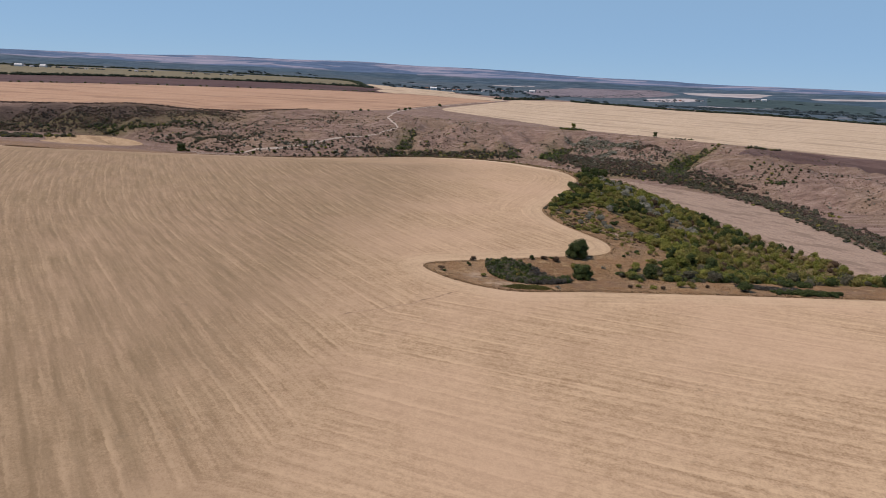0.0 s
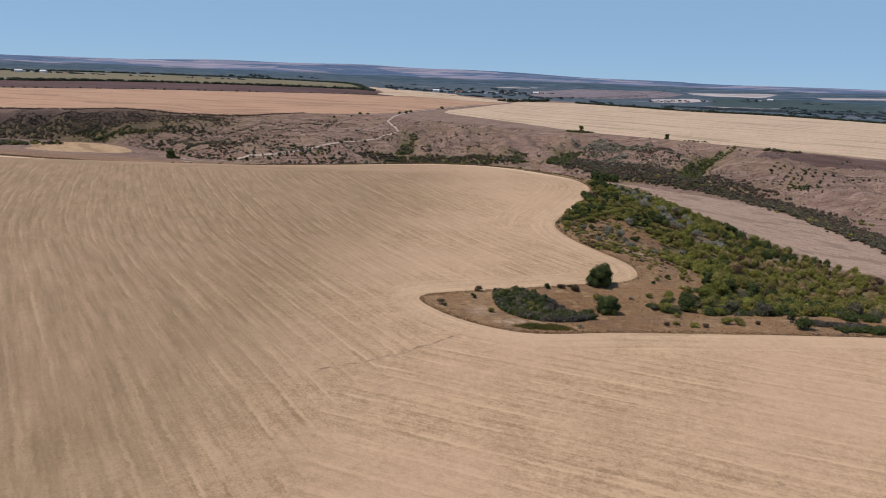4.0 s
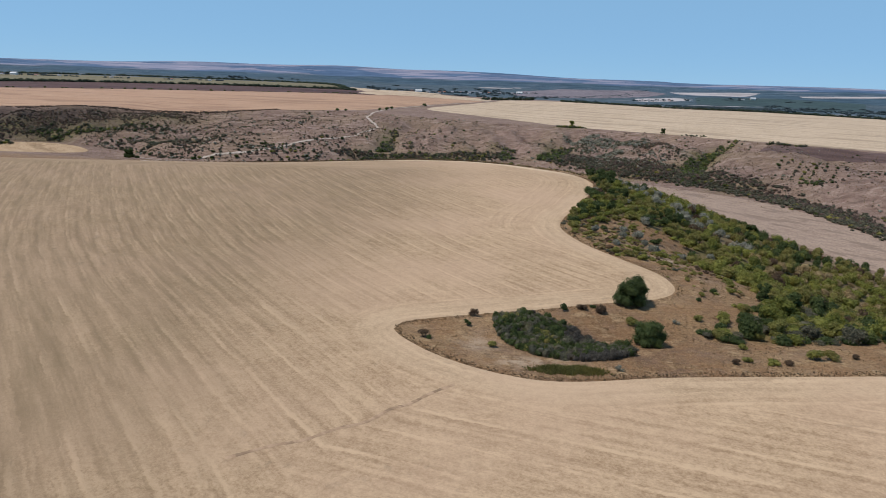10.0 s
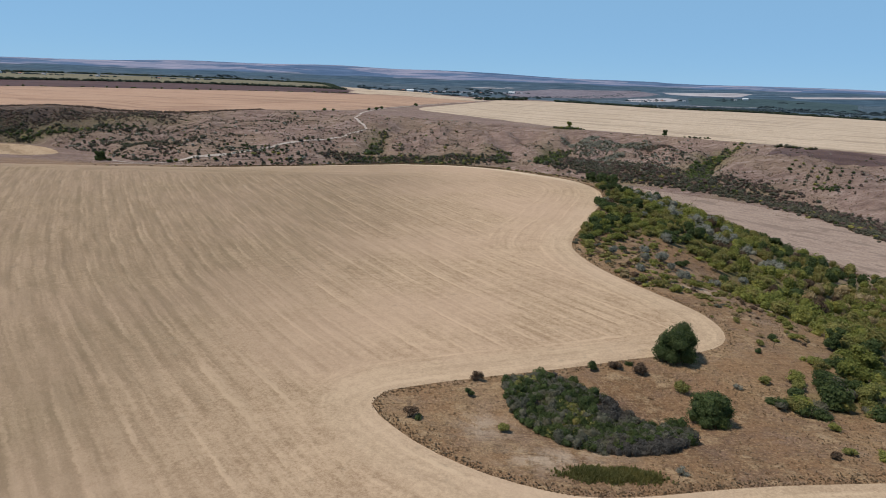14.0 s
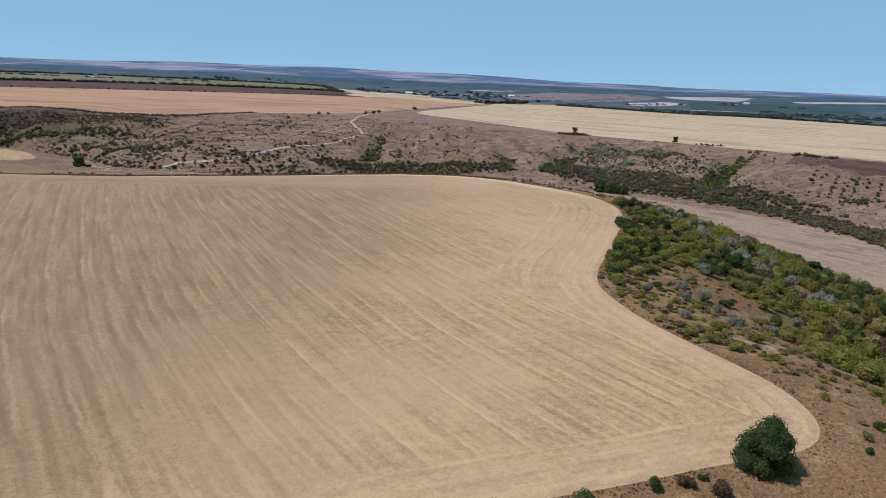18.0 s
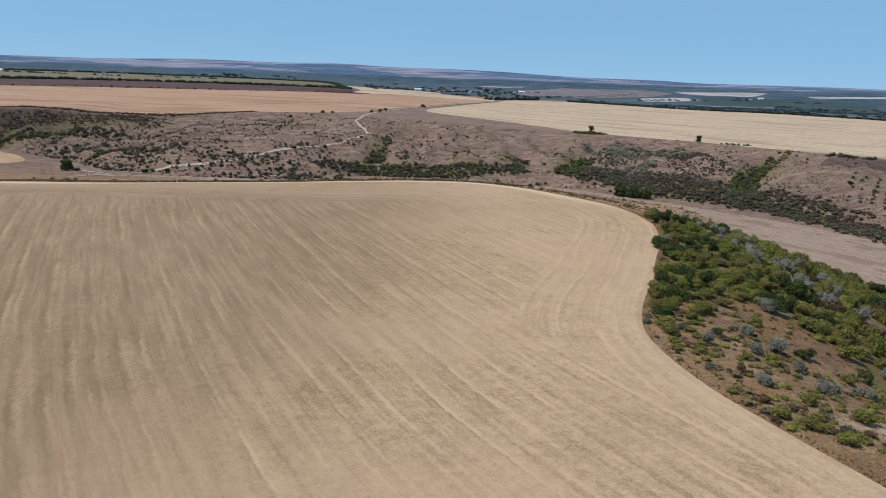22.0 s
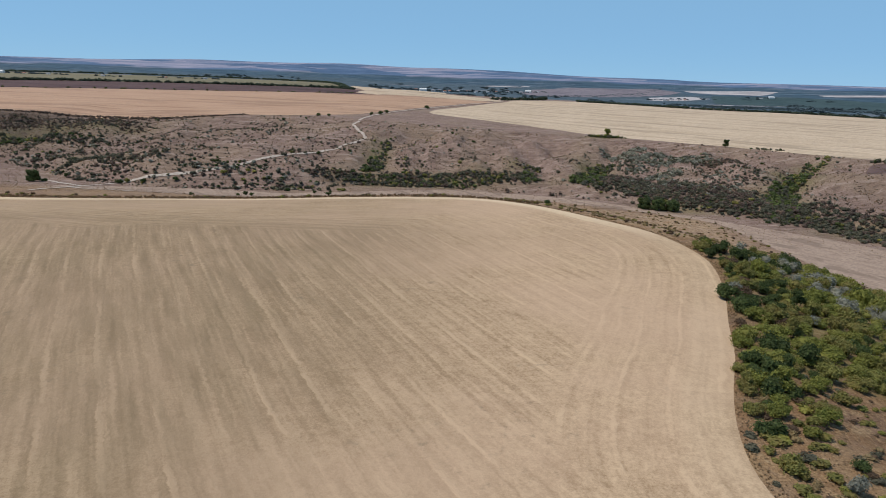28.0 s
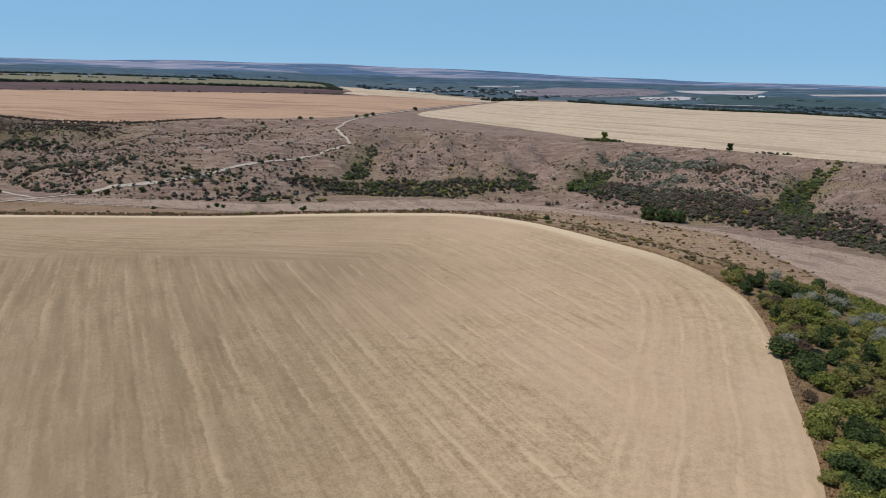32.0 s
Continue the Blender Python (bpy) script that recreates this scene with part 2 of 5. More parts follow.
def steppe(n):
    """Dry pasture: mauve-brown grass, bare earth, straw tufts; greener where water gathers; woods far off in haze
    tones.
    """
    fine, mid, broad = n.noise(0.8, 5, 0.7), n.noise(6, 5, 0.62), n.noise(40, 4, 0.55)
    colour = n.mix(n.band(mid, 0.34, 0.68), (0.188, 0.120, 0.091), (0.268, 0.186, 0.142))
    colour = n.mix(n.band(broad, 0.42, 0.66, 0, 0.6), colour, (0.235, 0.165, 0.105))
    colour = n.mix(n.band(fine, 0.52, 0.78, 0, 0.6), colour, (0.38, 0.29, 0.20))
    colour = n.mix(n.band(fine, 0.28, 0.46, 0.75, 0), colour, (0.070, 0.048, 0.036))
    # sheep paths along the slope
    paths = n.noise(1, 4, 0.6, n.stretch(26, 3.2, 3.2, 8))
    colour = n.mix(n.band(paths, 0.54, 0.66, 0, 0.5), colour, (0.38, 0.29, 0.23))
    colour = n.mix(n.band(paths, 0.34, 0.46, 0.6, 0), colour, (0.11, 0.075, 0.055))
    straw = n.attribute("straw")
    colour = n.mix(n.math("MULTIPLY", straw, n.band(mid, 0.32, 0.58, 0.55, 1)), colour, n.mix(n.band(broad, 0.4, 0.6), (0.195, 0.110, 0.052), (0.285, 0.176, 0.086)))
    colour = n.mix(n.math("MULTIPLY", straw, n.band(n.noise(3.0, 5, 0.7), 0.50, 0.66, 0, 0.75)), colour, (0.39, 0.27, 0.150))
    colour = n.mix(n.math("MULTIPLY", straw, n.band(fine, 0.3, 0.5, 0.7, 0)), colour, (0.075, 0.045, 0.022))
    colour = n.mix(n.math("MULTIPLY", straw, n.band(n.noise(9, 5, 0.62), 0.48, 0.60, 0, 0.75)), colour, n.mix(fine, (0.17, 0.088, 0.040), (0.30, 0.175, 0.085)))
    blade = n.noise(0.28, 4, 0.75)
    colour = n.mix(n.math("MULTIPLY", straw, n.band(blade, 0.52, 0.64, 0, 0.55)), colour, (0.42, 0.29, 0.155))
    colour = n.mix(n.math("MULTIPLY", straw, n.band(blade, 0.36, 0.47, 0.6, 0)), colour, (0.085, 0.050, 0.026))
    bare = n.math("MULTIPLY", n.attribute("bare"), n.band(n.noise(2.0, 5, 0.7), 0.38, 0.58))
    colour = n.mix(n.math("MULTIPLY", bare, 0.9), colour, (0.47, 0.355, 0.24))
    # dark loam laid bare on the escarpment
    colour = n.mix(n.math("MULTIPLY", n.attribute("loam"), n.band(n.noise(5, 5, 0.65), 0.3, 0.55, 0.85, 1)), colour, n.mix(fine, (0.034, 0.024, 0.020), (0.090, 0.064, 0.051)))
    green = n.math("MULTIPLY", n.attribute("green"), n.band(mid, 0.3, 0.6, 0.3, 1))
    colour = n.mix(green, colour, n.mix(fine, (0.085, 0.082, 0.028), (0.215, 0.175, 0.065)))
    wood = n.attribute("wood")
    # distance haze is painted in: woods and clearings lean to blue-grey
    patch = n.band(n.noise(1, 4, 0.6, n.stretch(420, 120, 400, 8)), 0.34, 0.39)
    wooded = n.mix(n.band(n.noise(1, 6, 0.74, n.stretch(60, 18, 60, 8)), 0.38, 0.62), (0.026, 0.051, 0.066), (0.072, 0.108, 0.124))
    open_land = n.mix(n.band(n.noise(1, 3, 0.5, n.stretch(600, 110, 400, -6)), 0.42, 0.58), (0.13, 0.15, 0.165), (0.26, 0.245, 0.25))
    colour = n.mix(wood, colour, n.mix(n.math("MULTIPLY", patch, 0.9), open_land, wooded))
    return colour, n.math("ADD", n.math("MULTIPLY", paths, 1.6), n.math("ADD", n.math("MULTIPLY", fine, 0.4), n.math("MULTIPLY", mid, 1.0)))


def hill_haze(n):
    """Far hills with summer haze mixed into the colours: fields and woods in blue-grey and pale mauve."""
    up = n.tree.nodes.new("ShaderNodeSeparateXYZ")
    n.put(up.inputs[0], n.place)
    # blue of kilometres of air is put into every tone below
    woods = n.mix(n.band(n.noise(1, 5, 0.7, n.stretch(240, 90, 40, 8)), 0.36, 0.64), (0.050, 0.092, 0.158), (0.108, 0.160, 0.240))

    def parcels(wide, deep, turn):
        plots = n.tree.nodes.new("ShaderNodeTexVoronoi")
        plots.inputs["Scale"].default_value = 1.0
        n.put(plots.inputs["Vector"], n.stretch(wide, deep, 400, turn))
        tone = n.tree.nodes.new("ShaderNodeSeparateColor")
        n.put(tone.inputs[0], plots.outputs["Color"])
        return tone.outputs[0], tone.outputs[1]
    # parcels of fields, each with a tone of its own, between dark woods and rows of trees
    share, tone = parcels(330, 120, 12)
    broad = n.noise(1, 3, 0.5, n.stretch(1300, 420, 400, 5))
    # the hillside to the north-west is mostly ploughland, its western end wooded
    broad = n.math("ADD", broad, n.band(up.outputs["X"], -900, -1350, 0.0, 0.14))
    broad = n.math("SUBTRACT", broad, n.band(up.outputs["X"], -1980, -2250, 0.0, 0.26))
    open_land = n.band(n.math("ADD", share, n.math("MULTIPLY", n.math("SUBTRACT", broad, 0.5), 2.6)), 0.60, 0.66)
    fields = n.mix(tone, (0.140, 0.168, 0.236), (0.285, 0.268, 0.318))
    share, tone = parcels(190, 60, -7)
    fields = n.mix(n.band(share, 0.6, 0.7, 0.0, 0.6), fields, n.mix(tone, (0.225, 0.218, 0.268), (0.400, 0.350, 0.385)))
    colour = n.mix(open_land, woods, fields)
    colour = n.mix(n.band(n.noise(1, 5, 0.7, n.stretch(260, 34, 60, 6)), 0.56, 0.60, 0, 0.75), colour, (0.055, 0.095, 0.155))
    # the plain before the hills is wooded, with a few clearings, its greens blued for haze
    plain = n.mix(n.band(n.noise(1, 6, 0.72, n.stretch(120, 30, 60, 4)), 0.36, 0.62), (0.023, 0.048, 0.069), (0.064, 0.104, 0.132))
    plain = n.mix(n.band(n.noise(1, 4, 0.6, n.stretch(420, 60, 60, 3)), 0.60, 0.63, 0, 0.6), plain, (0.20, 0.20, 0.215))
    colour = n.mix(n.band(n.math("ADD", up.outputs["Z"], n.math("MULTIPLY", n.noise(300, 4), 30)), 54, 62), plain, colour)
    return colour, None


def leaf(dark, light, dry=None):
    def build(n):
        one = n.by_island()
        colour = n.mix(one, dark, light)
        # whole boughs run yellower or duller than their neighbours
        bough = n.noise(3.6, 3, 0.6)
        colour = n.mix(n.band(bough, 0.52, 0.68, 0, 0.55), colour, (light[0] * 1.05, light[1] * 0.96, light[2] * 0.75))
        colour = n.mix(n.band(bough, 0.34, 0.48, 0.5, 0), colour, dark)
        if dry:
            colour = n.mix(n.band(n.math("ADD", n.noise(0.9, 2), n.math("MULTIPLY", n.by_object(), 0.25)), 0.58, 0.82, 0, 0.55), colour, dry)
        colour = n.mix(n.band(n.by_object(), 0, 1, 0, 0.3), colour, tuple(0.6 * c for c in dark))
        return colour, None
    return build


def bark(n):
    grain = n.noise(1, 4, 0.6, n.stretch(0.05, 0.05, 0.4))
    return n.mix(grain, (0.06, 0.045, 0.03), (0.17, 0.13, 0.095)), n.math("MULTIPLY", grain, 0.02)


def dust_road(n):
    worn = n.noise(1.4, 4, 0.65)
    return n.mix(n.band(worn, 0.3, 0.7), (0.34, 0.275, 0.215), (0.50, 0.425, 0.345)), n.math("MULTIPLY", worn, 0.05)


def plaster(tone):
    def build(n):
        stain = n.noise(1.5, 4, 0.6)
        return n.mix(n.band(stain, 0.35, 0.7), tone, tuple(0.8 * c for c in tone)), n.math("MULTIPLY", stain, 0.01)
    return build


STUBBLE = material("wheat_stubble", stubble((0.548, 0.388, 0.236), (0.268, 0.171, 0.093), (0.514, 0.351, 0.224)))
PALE_STUBBLE = material("pale_stubble", plain_field((0.44, 0.330, 0.215), (0.565, 0.436, 0.298), 48, 70, 7, 2.4, 0.5))
ORANGE_STUBBLE = material("orange_stubble", plain_field((0.385, 0.230, 0.140), (0.455, 0.292, 0.183), 80, 60, 9, 2.2, 0.4))
# pale stubble with the grey of distant haze in its colour
HAZED_PALE = material("hazed_pale_stubble", plain_field((0.36, 0.33, 0.315), (0.46, 0.42, 0.40), 68, 90, 30, 15))
PLOUGHED = material("ploughed_soil", plain_field((0.075, 0.042, 0.036), (0.12, 0.07, 0.06), 75, 120, 10))
BARE = material("bare_soil", plain_field((0.095, 0.060, 0.052), (0.135, 0.090, 0.076), 45, 30, 5))
OLIVE_FIELD = material("olive_stubble", plain_field((0.155, 0.136, 0.078), (0.205, 0.174, 0.100), 75, 140, 12))
TAN_FIELD = material("tan_meadow", plain_field((0.37, 0.25, 0.14), (0.45, 0.32, 0.19), 40, 30, 5))
MEADOW = material("grazed_meadow", plain_field((0.285, 0.203, 0.147), (0.365, 0.268, 0.195), 35, 7, 3, 1.1, 0.6))
ORCHARD = material("orchard_rows", plain_field((0.036, 0.062, 0.062), (0.058, 0.090, 0.086), 20, 90, 12, 8, 0.5))
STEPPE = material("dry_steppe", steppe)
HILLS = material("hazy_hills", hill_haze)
DUST = material("chalky_dust", dust_road)
BARK = material("bark", bark)
LEAVES = {
    "dark": material("dark_leaves", leaf((0.049, 0.070, 0.025), (0.132, 0.168, 0.052)), 0.6, 0.45),
    "green": material("green_leaves", leaf((0.132, 0.152, 0.034), (0.336, 0.332, 0.076)), 0.6, 0.45),
    "olive": material("olive_leaves", leaf((0.156, 0.158, 0.045), (0.372, 0.345, 0.102), (0.335, 0.240, 0.090)), 0.7, 0.45),
    "yellow": material("yellow_green_leaves", leaf((0.172, 0.178, 0.042), (0.370, 0.352, 0.092)), 0.6, 0.45),
    "grey": material("silver_grey_leaves", leaf((0.200, 0.203, 0.152), (0.455, 0.440, 0.345)), 0.7, 0.45),
    "brown": material("withered_leaves", leaf((0.088, 0.060, 0.038), (0.235, 0.158, 0.098)), 0.85, 0.45),
    "scrub": material("dusty_scrub_leaves", leaf((0.082, 0.082, 0.054), (0.200, 0.185, 0.122)), 0.8, 0.4),
    "hill": material("dusky_slope_leaves", leaf((0.100, 0.100, 0.068), (0.215, 0.200, 0.132)), 0.8, 0.45),
    "rust": material("rusty_slope_leaves", leaf((0.110, 0.080, 0.063), (0.250, 0.182, 0.140)), 0.85, 0.45),
    "fresh": material("ravine_leaves", leaf((0.080, 0.108, 0.034), (0.195, 0.228, 0.078)), 0.7, 0.45),
    "plum": material("dusky_twigs", leaf((0.070, 0.064, 0.052), (0.165, 0.148, 0.122)), 0.85, 0.45),
    "straw": material("straw_stems", leaf((0.235, 0.170, 0.082), (0.450, 0.345, 0.180)), 0.9, 0.45),
    # leaf colour of the remotest trees, lightened and blued to stand for haze
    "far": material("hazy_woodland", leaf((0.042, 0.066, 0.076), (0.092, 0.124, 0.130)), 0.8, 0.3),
    "wood": material("distant_woodland", leaf((0.043, 0.063, 0.041), (0.104, 0.128, 0.081)), 0.8, 0.45),
}
WHITE_WALL = material("whitewash", plaster((0.75, 0.74, 0.70)))
GREY_ROOF = material("slate_roof", plaster((0.30, 0.30, 0.31)))
RED_ROOF = material("tile_roof", plaster((0.33, 0.16, 0.11)))
DARK_GLASS = material("dark_panes", plaster((0.03, 0.035, 0.04)), 0.2)

# ---- the lie of the land ----
def smooth(a, b, v):
    s = np.clip((v - a) / (b - a), 0.0, 1.0)
    return s * s * (3 - 2 * s)


def spline(knots, steps=6, closed=False):
    """A rounded line through a few plan points."""
    k = np.array(knots, float)
    n = len(k)
    out = []
    for i in range(n if closed else n - 1):
        p = [k[(i + j) % n] if closed else k[min(max(i + j, 0), n - 1)] for j in (-1, 0, 1, 2)]
        for s in np.arange(steps) / steps:
            out.append(0.5 * (2 * p[1] + (p[2] - p[0]) * s + (2 * p[0] - 5 * p[1] + 4 * p[2] - p[3]) * s ** 2
                              + (3 * p[1] - p[0] - 3 * p[2] + p[3]) * s ** 3))
    if not closed:
        out.append(k[-1])
    return np.array(out)


def inside_distance(x, y, ring):
    """Signed distance to a closed line, positive inside."""
    p = np.stack([np.ravel(x), np.ravel(y)], -1)
    best = np.full(len(p), 1e18)
    wind = np.zeros(len(p), bool)
    for a, b in zip(ring, np.roll(ring, -1, 0)):
        d = b - a
        s = np.clip(((p - a) @ d) / max(d @ d, 1e-12), 0, 1)
        e = p - a - s[:, None] * d
        best = np.minimum(best, e[:, 0] ** 2 + e[:, 1] ** 2)
        if a[1] != b[1]:
            wind ^= ((a[1] > p[:, 1]) != (b[1] > p[:, 1])) & (p[:, 0] < (b[0] - a[0]) * (p[:, 1] - a[1]) / (b[1] - a[1]) + a[0])
    return (np.sqrt(best) * np.where(wind, 1, -1)).reshape(np.shape(x))


# the harvested field on the near plateau: its rim, the bay with the lone tree, the spit of rough grass
FIELD_RIM = spline([(-420, 478), (-314, 457), (-200, 437), (-140, 420), (-100, 407.5), (-65, 397.5), (-35, 397.5), (-10, 395.5), (8, 398), (21, 395), (33, 385),
                    (42, 370.5), (50, 354), (56.3, 342), (60.2, 329.5), (62, 313), (60, 300), (55, 284), (50, 271), (45, 257), (40, 246), (36, 235),
                    (34.5, 225), (36.8, 211), (41.8, 198.3), (46.5, 187.5), (47.4, 180), (45.8, 174.2), (41, 170), (30, 166.8), (21, 163.6), (8, 159.8),
                    (1, 157.5), (-3.5, 155.4), (-4.7, 152), (-2, 147.5), (2, 143), (7, 139.3), (11, 137.3), (15, 136), (21, 136),
                    (34, 138), (53, 139.3), (66, 140.2), (102, 142), (180, 147), (420, 160)], 4)
FIELD_RING = np.vstack([FIELD_RIM, [(420, -400), (-420, -400)]])
# the far side of the valley: foot and rim of the slope, as y over x, and the height of the plateau behind
SIDE_X = (-700, -450, -300, -235, -190, -150, -80, -40, 0, 60, 115, 165, 205, 245, 350, 500, 900)
FOOT_Y = (640, 606, 592, 552, 515, 500, 505, 530, 527, 516, 492, 455, 405, 370, 300, 220, 60)
BROW_Y = (690, 664, 656, 650, 650, 650, 662, 642, 648, 645, 628, 600, 568, 530, 450, 350, 180)
BROW_Z = (6, 6, 6, 6, 6, 6, 7, 6, 4, 1.5, 0.5, 0.5, 0.5, 0.5, 0.5, 0, 0)
FLOOR_Z = -22.0


def value_noise(x, y, size, seed):
    """Smooth noise between -1 and 1."""
    u, v = x / size + seed * 17.31, y / size - seed * 9.7
    i, j = np.floor(u), np.floor(v)
    a, b = smooth(0, 1, u - i), smooth(0, 1, v - j)

    def cell(m, n):
        return np.modf(np.abs(np.sin(m * 127.1 + n * 311.7 + seed * 74.7) * 43758.5453))[0] * 2 - 1
    return (cell(i, j) * (1 - a) + cell(i + 1, j) * a) * (1 - b) + (cell(i, j + 1) * (1 - a) + cell(i + 1, j + 1) * a) * b


def field_height(x, y):
    dip = np.minimum(4.5 + 0.065 * np.maximum(0, -x - 10), 17)
    return -smooth(320, 430, y) * dip


def height(x, y, edge=None):
    """Height of the ground over the plan."""
    x, y = np.asarray(x, float), np.asarray(y, float)
    if edge is None:
        edge = inside_distance(x, y, FIELD_RING)
    out = np.maximum(-edge, 0)
    near = field_height(x, y)
    near = near + (FLOOR_Z - near) * smooth(0, 88, out)
    foot, brow, top = (np.interp(x, SIDE_X, k) for k in (FOOT_Y, BROW_Y, BROW_Z))
    # towards the west the plateau sinks to its rim
    top = top - np.interp(x, (-442, -395, -358, -320, -293, -260, -217, -180, -140), (7, 5.7, 4.3, 2.2, 2.4, 4.2, 3.0, 1.5, 0)) * (1 - smooth(0, 230, y - brow))
    u = np.clip((y - foot) / (brow - foot), 0, 1)
    rise = np.where(u > 0, np.maximum(u, 1e-9) ** 0.65, 0) * smooth(-0.02, 0.12, u)
    rise = rise - 0.05 * smooth(0.75, 1, u) * (1 - u) * 4
    # gullies and spurs across the far slope
    gully = np.zeros_like(x)
    for gx, gy, w, d, k in ((-36, 560, 11, 5, 0.25), (62, 545, 12, 4, 0.25), (182, 500, 10, 6.5, 0.67), (99, 562, 10, 5.5, 0.5), (-205, 575, 22, 5, 0.25), (-196, 553, 9, 3.5, 1.0), (15, 560, 8, 2.5, 0.15),
                            (-8, 580, 5, 2.0, 0.1), (34, 575, 6, 2.2, 0.1), (128, 545, 6, 2.4, 0.5), (152, 535, 7, 2.2, 0.6)):
        gully = gully + d * np.exp(-((x - gx - k * (y - gy)) / w) ** 2) * smooth(0.05, 0.3, u) * (1 - smooth(0.6, 0.97, u))
    far = FLOOR_Z + (top - FLOOR_Z) * rise - gully
    far = far + smooth(0.02, 0.2, u) * (1 - smooth(0.9, 1, u)) * (2.2 * value_noise(x, y, 26, 3) + 1.1 * value_noise(x, y, 9, 4))
    # spurs and rills that run down the slope
    far = far + smooth(0.05, 0.25, u) * (1 - smooth(0.75, 0.95, u)) * smooth(0, 60, np.abs(x + 110)) * (2.1 * value_noise(x + 0.2 * y, y * 0.2, 13, 9) + 0.9 * value_noise(x - 0.3 * y, y * 0.2, 6, 10))
    far = far + smooth(-190, -260, x) * smooth(0.1, 0.4, u) * (1 - smooth(0.6, 0.9, u)) * 4.0 * value_noise(x, y * 0.12, 9, 8)
    z = np.where(y > foot, far, near)
    z = np.where((y > foot) & (out < 80), np.maximum(far, near), z)
    # beyond the plateau: a broad low country, then hills
    r = np.hypot(x, y - 100)
    beyond = smooth(0, 480, np.where(y > 0, r - 1545 + 0.45 * np.clip(x, -1200, 900), 0))
    low = 6 - 15 * smooth(-0.16, -0.03, x / np.maximum(y, 1)) - 13 * smooth(200, 1100, x) + 3 * value_noise(x, y, 700, 5)
    z = z + (low - z) * beyond
    hills = smooth(2700, 4700, r) ** 1.2
    z = z + hills * (96 + 16 * value_noise(x, y, 1500, 6) + 9 * value_noise(x, y, 500, 7) - 0.003 * np.maximum(x, 0) + 0.009 * np.minimum(x, 0))
    rough = 0.10 * value_noise(x, y, 5, 1) + 0.2 * value_noise(x, y, 17, 2)
    return z + rough * smooth(0, 6, out)

# ---- the ground: one sheet to the horizon, and the fields that lie on it ----
def axis(lo, hi, step, near_lo, near_hi, grow):
    """Grid lines, even where the camera comes near and wider apart beyond."""
    mid = list(np.arange(near_lo, near_hi + step / 2, step))
    for end, sign in ((hi, 1), (lo, -1)):
        at, gap, more = (mid[-1], step, []) if sign > 0 else (mid[0], step, [])
        while (end - at) * sign > gap:
            gap *= grow
            at += sign * gap
            more.append(at)
        more.append(end + sign * gap)
        mid = mid + more if sign > 0 else more[::-1] + mid
    return np.array(mid)


XS = axis(-4300, 4300, 2.5, -340, 270, 1.035)
YS = axis(-4300, 4600, 2.5, 100, 690, 1.03)
GX, GY = np.meshgrid(XS, YS)
EDGE = inside_distance(GX, GY, FIELD_RING)
GZ = height(GX, GY, EDGE)
RANGE = np.hypot(GX, GY - 100)


def on_grid(grid, x, y):
    """The value of a grid at plan points, as the flat faces between its lines give it."""
    x, y = np.asarray(x, float), np.asarray(y, float)
    j = np.clip(np.searchsorted(XS, x) - 1, 0, len(XS) - 2)
    i = np.clip(np.searchsorted(YS, y) - 1, 0, len(YS) - 2)
    u, v = (x - XS[j]) / (XS[j + 1] - XS[j]), (y - YS[i]) / (YS[i + 1] - YS[i])
    return (grid[i, j] * (1 - u) + grid[i, j + 1] * u) * (1 - v) + (grid[i + 1, j] * (1 - u) + grid[i + 1, j + 1] * u) * v


def land(x, y):
    return on_grid(GZ, x, y)


def mesh_object(name, verts, faces, mat, smooth_faces=True, floats=None):
    me = bpy.data.meshes.new(name)
    me.from_pydata([tuple(v) for v in verts] if not isinstance(verts, np.ndarray) else verts.tolist(), [], faces)
    me.materials.append(mat)
    if smooth_faces:
        me.polygons.foreach_set("use_smooth", np.ones(len(me.polygons), bool))
    for key, values in (floats or {}).items():
        me.attributes.new(key, "FLOAT", "POINT").data.foreach_set("value", np.asarray(values, np.float32))
    me.update()
    return new(name, me)


def sheet(name, keep, mat, label, category, lift=0.12, kind="structure", floats=None, under=0.0):
    """The part of the ground's grid where keep is positive, cut along keep = 0 and raised by lift, which fades to nothing at the rim."""
    rows, cols = np.nonzero((np.maximum.reduce([keep[:-1, :-1], keep[1:, :-1], keep[:-1, 1:], keep[1:, 1:]]) > 0))
    base = GZ + np.clip(0.02 + 0.25 * keep, 0.02, 1) * lift + under
    fields = {k: v for k, v in (floats or {}).items()}
    verts, faces, data, seen = [], [], {k: [] for k in fields}, {}

    def vert(key, i, j, k=None, l=None, s=0.0):
        if key not in seen:
            seen[key] = len(verts)
            if k is None:
                verts.append((GX[i, j], GY[i, j], base[i, j]))
                for f in fields:
                    data[f].append(fields[f][i, j])
            else:
                verts.append(tuple(g[i, j] * (1 - s) + g[k, l] * s for g in (GX, GY, base)))
                for f in fields:
                    data[f].append(fields[f][i, j] * (1 - s) + fields[f][k, l] * s)
        return seen[key]
    for i, j in zip(rows.tolist(), cols.tolist()):
        ring = ((i, j), (i, j + 1), (i + 1, j + 1), (i + 1, j))
        face = []
        for a, b in zip(ring, ring[1:] + ring[:1]):
            ka, kb = keep[a], keep[b]
            if ka > 0:
                face.append(vert(a, *a))
            if (ka > 0) != (kb > 0):
                p, q = (a, b) if a < b else (b, a)
                face.append(vert((p, q), *p, *q, keep[p] / (keep[p] - keep[q])))
        if len(face) > 2:
            faces.append(face)
    ob = mesh_object(name, verts, faces, mat, floats=data)
    return tagged(ob, label, category, kind=kind)


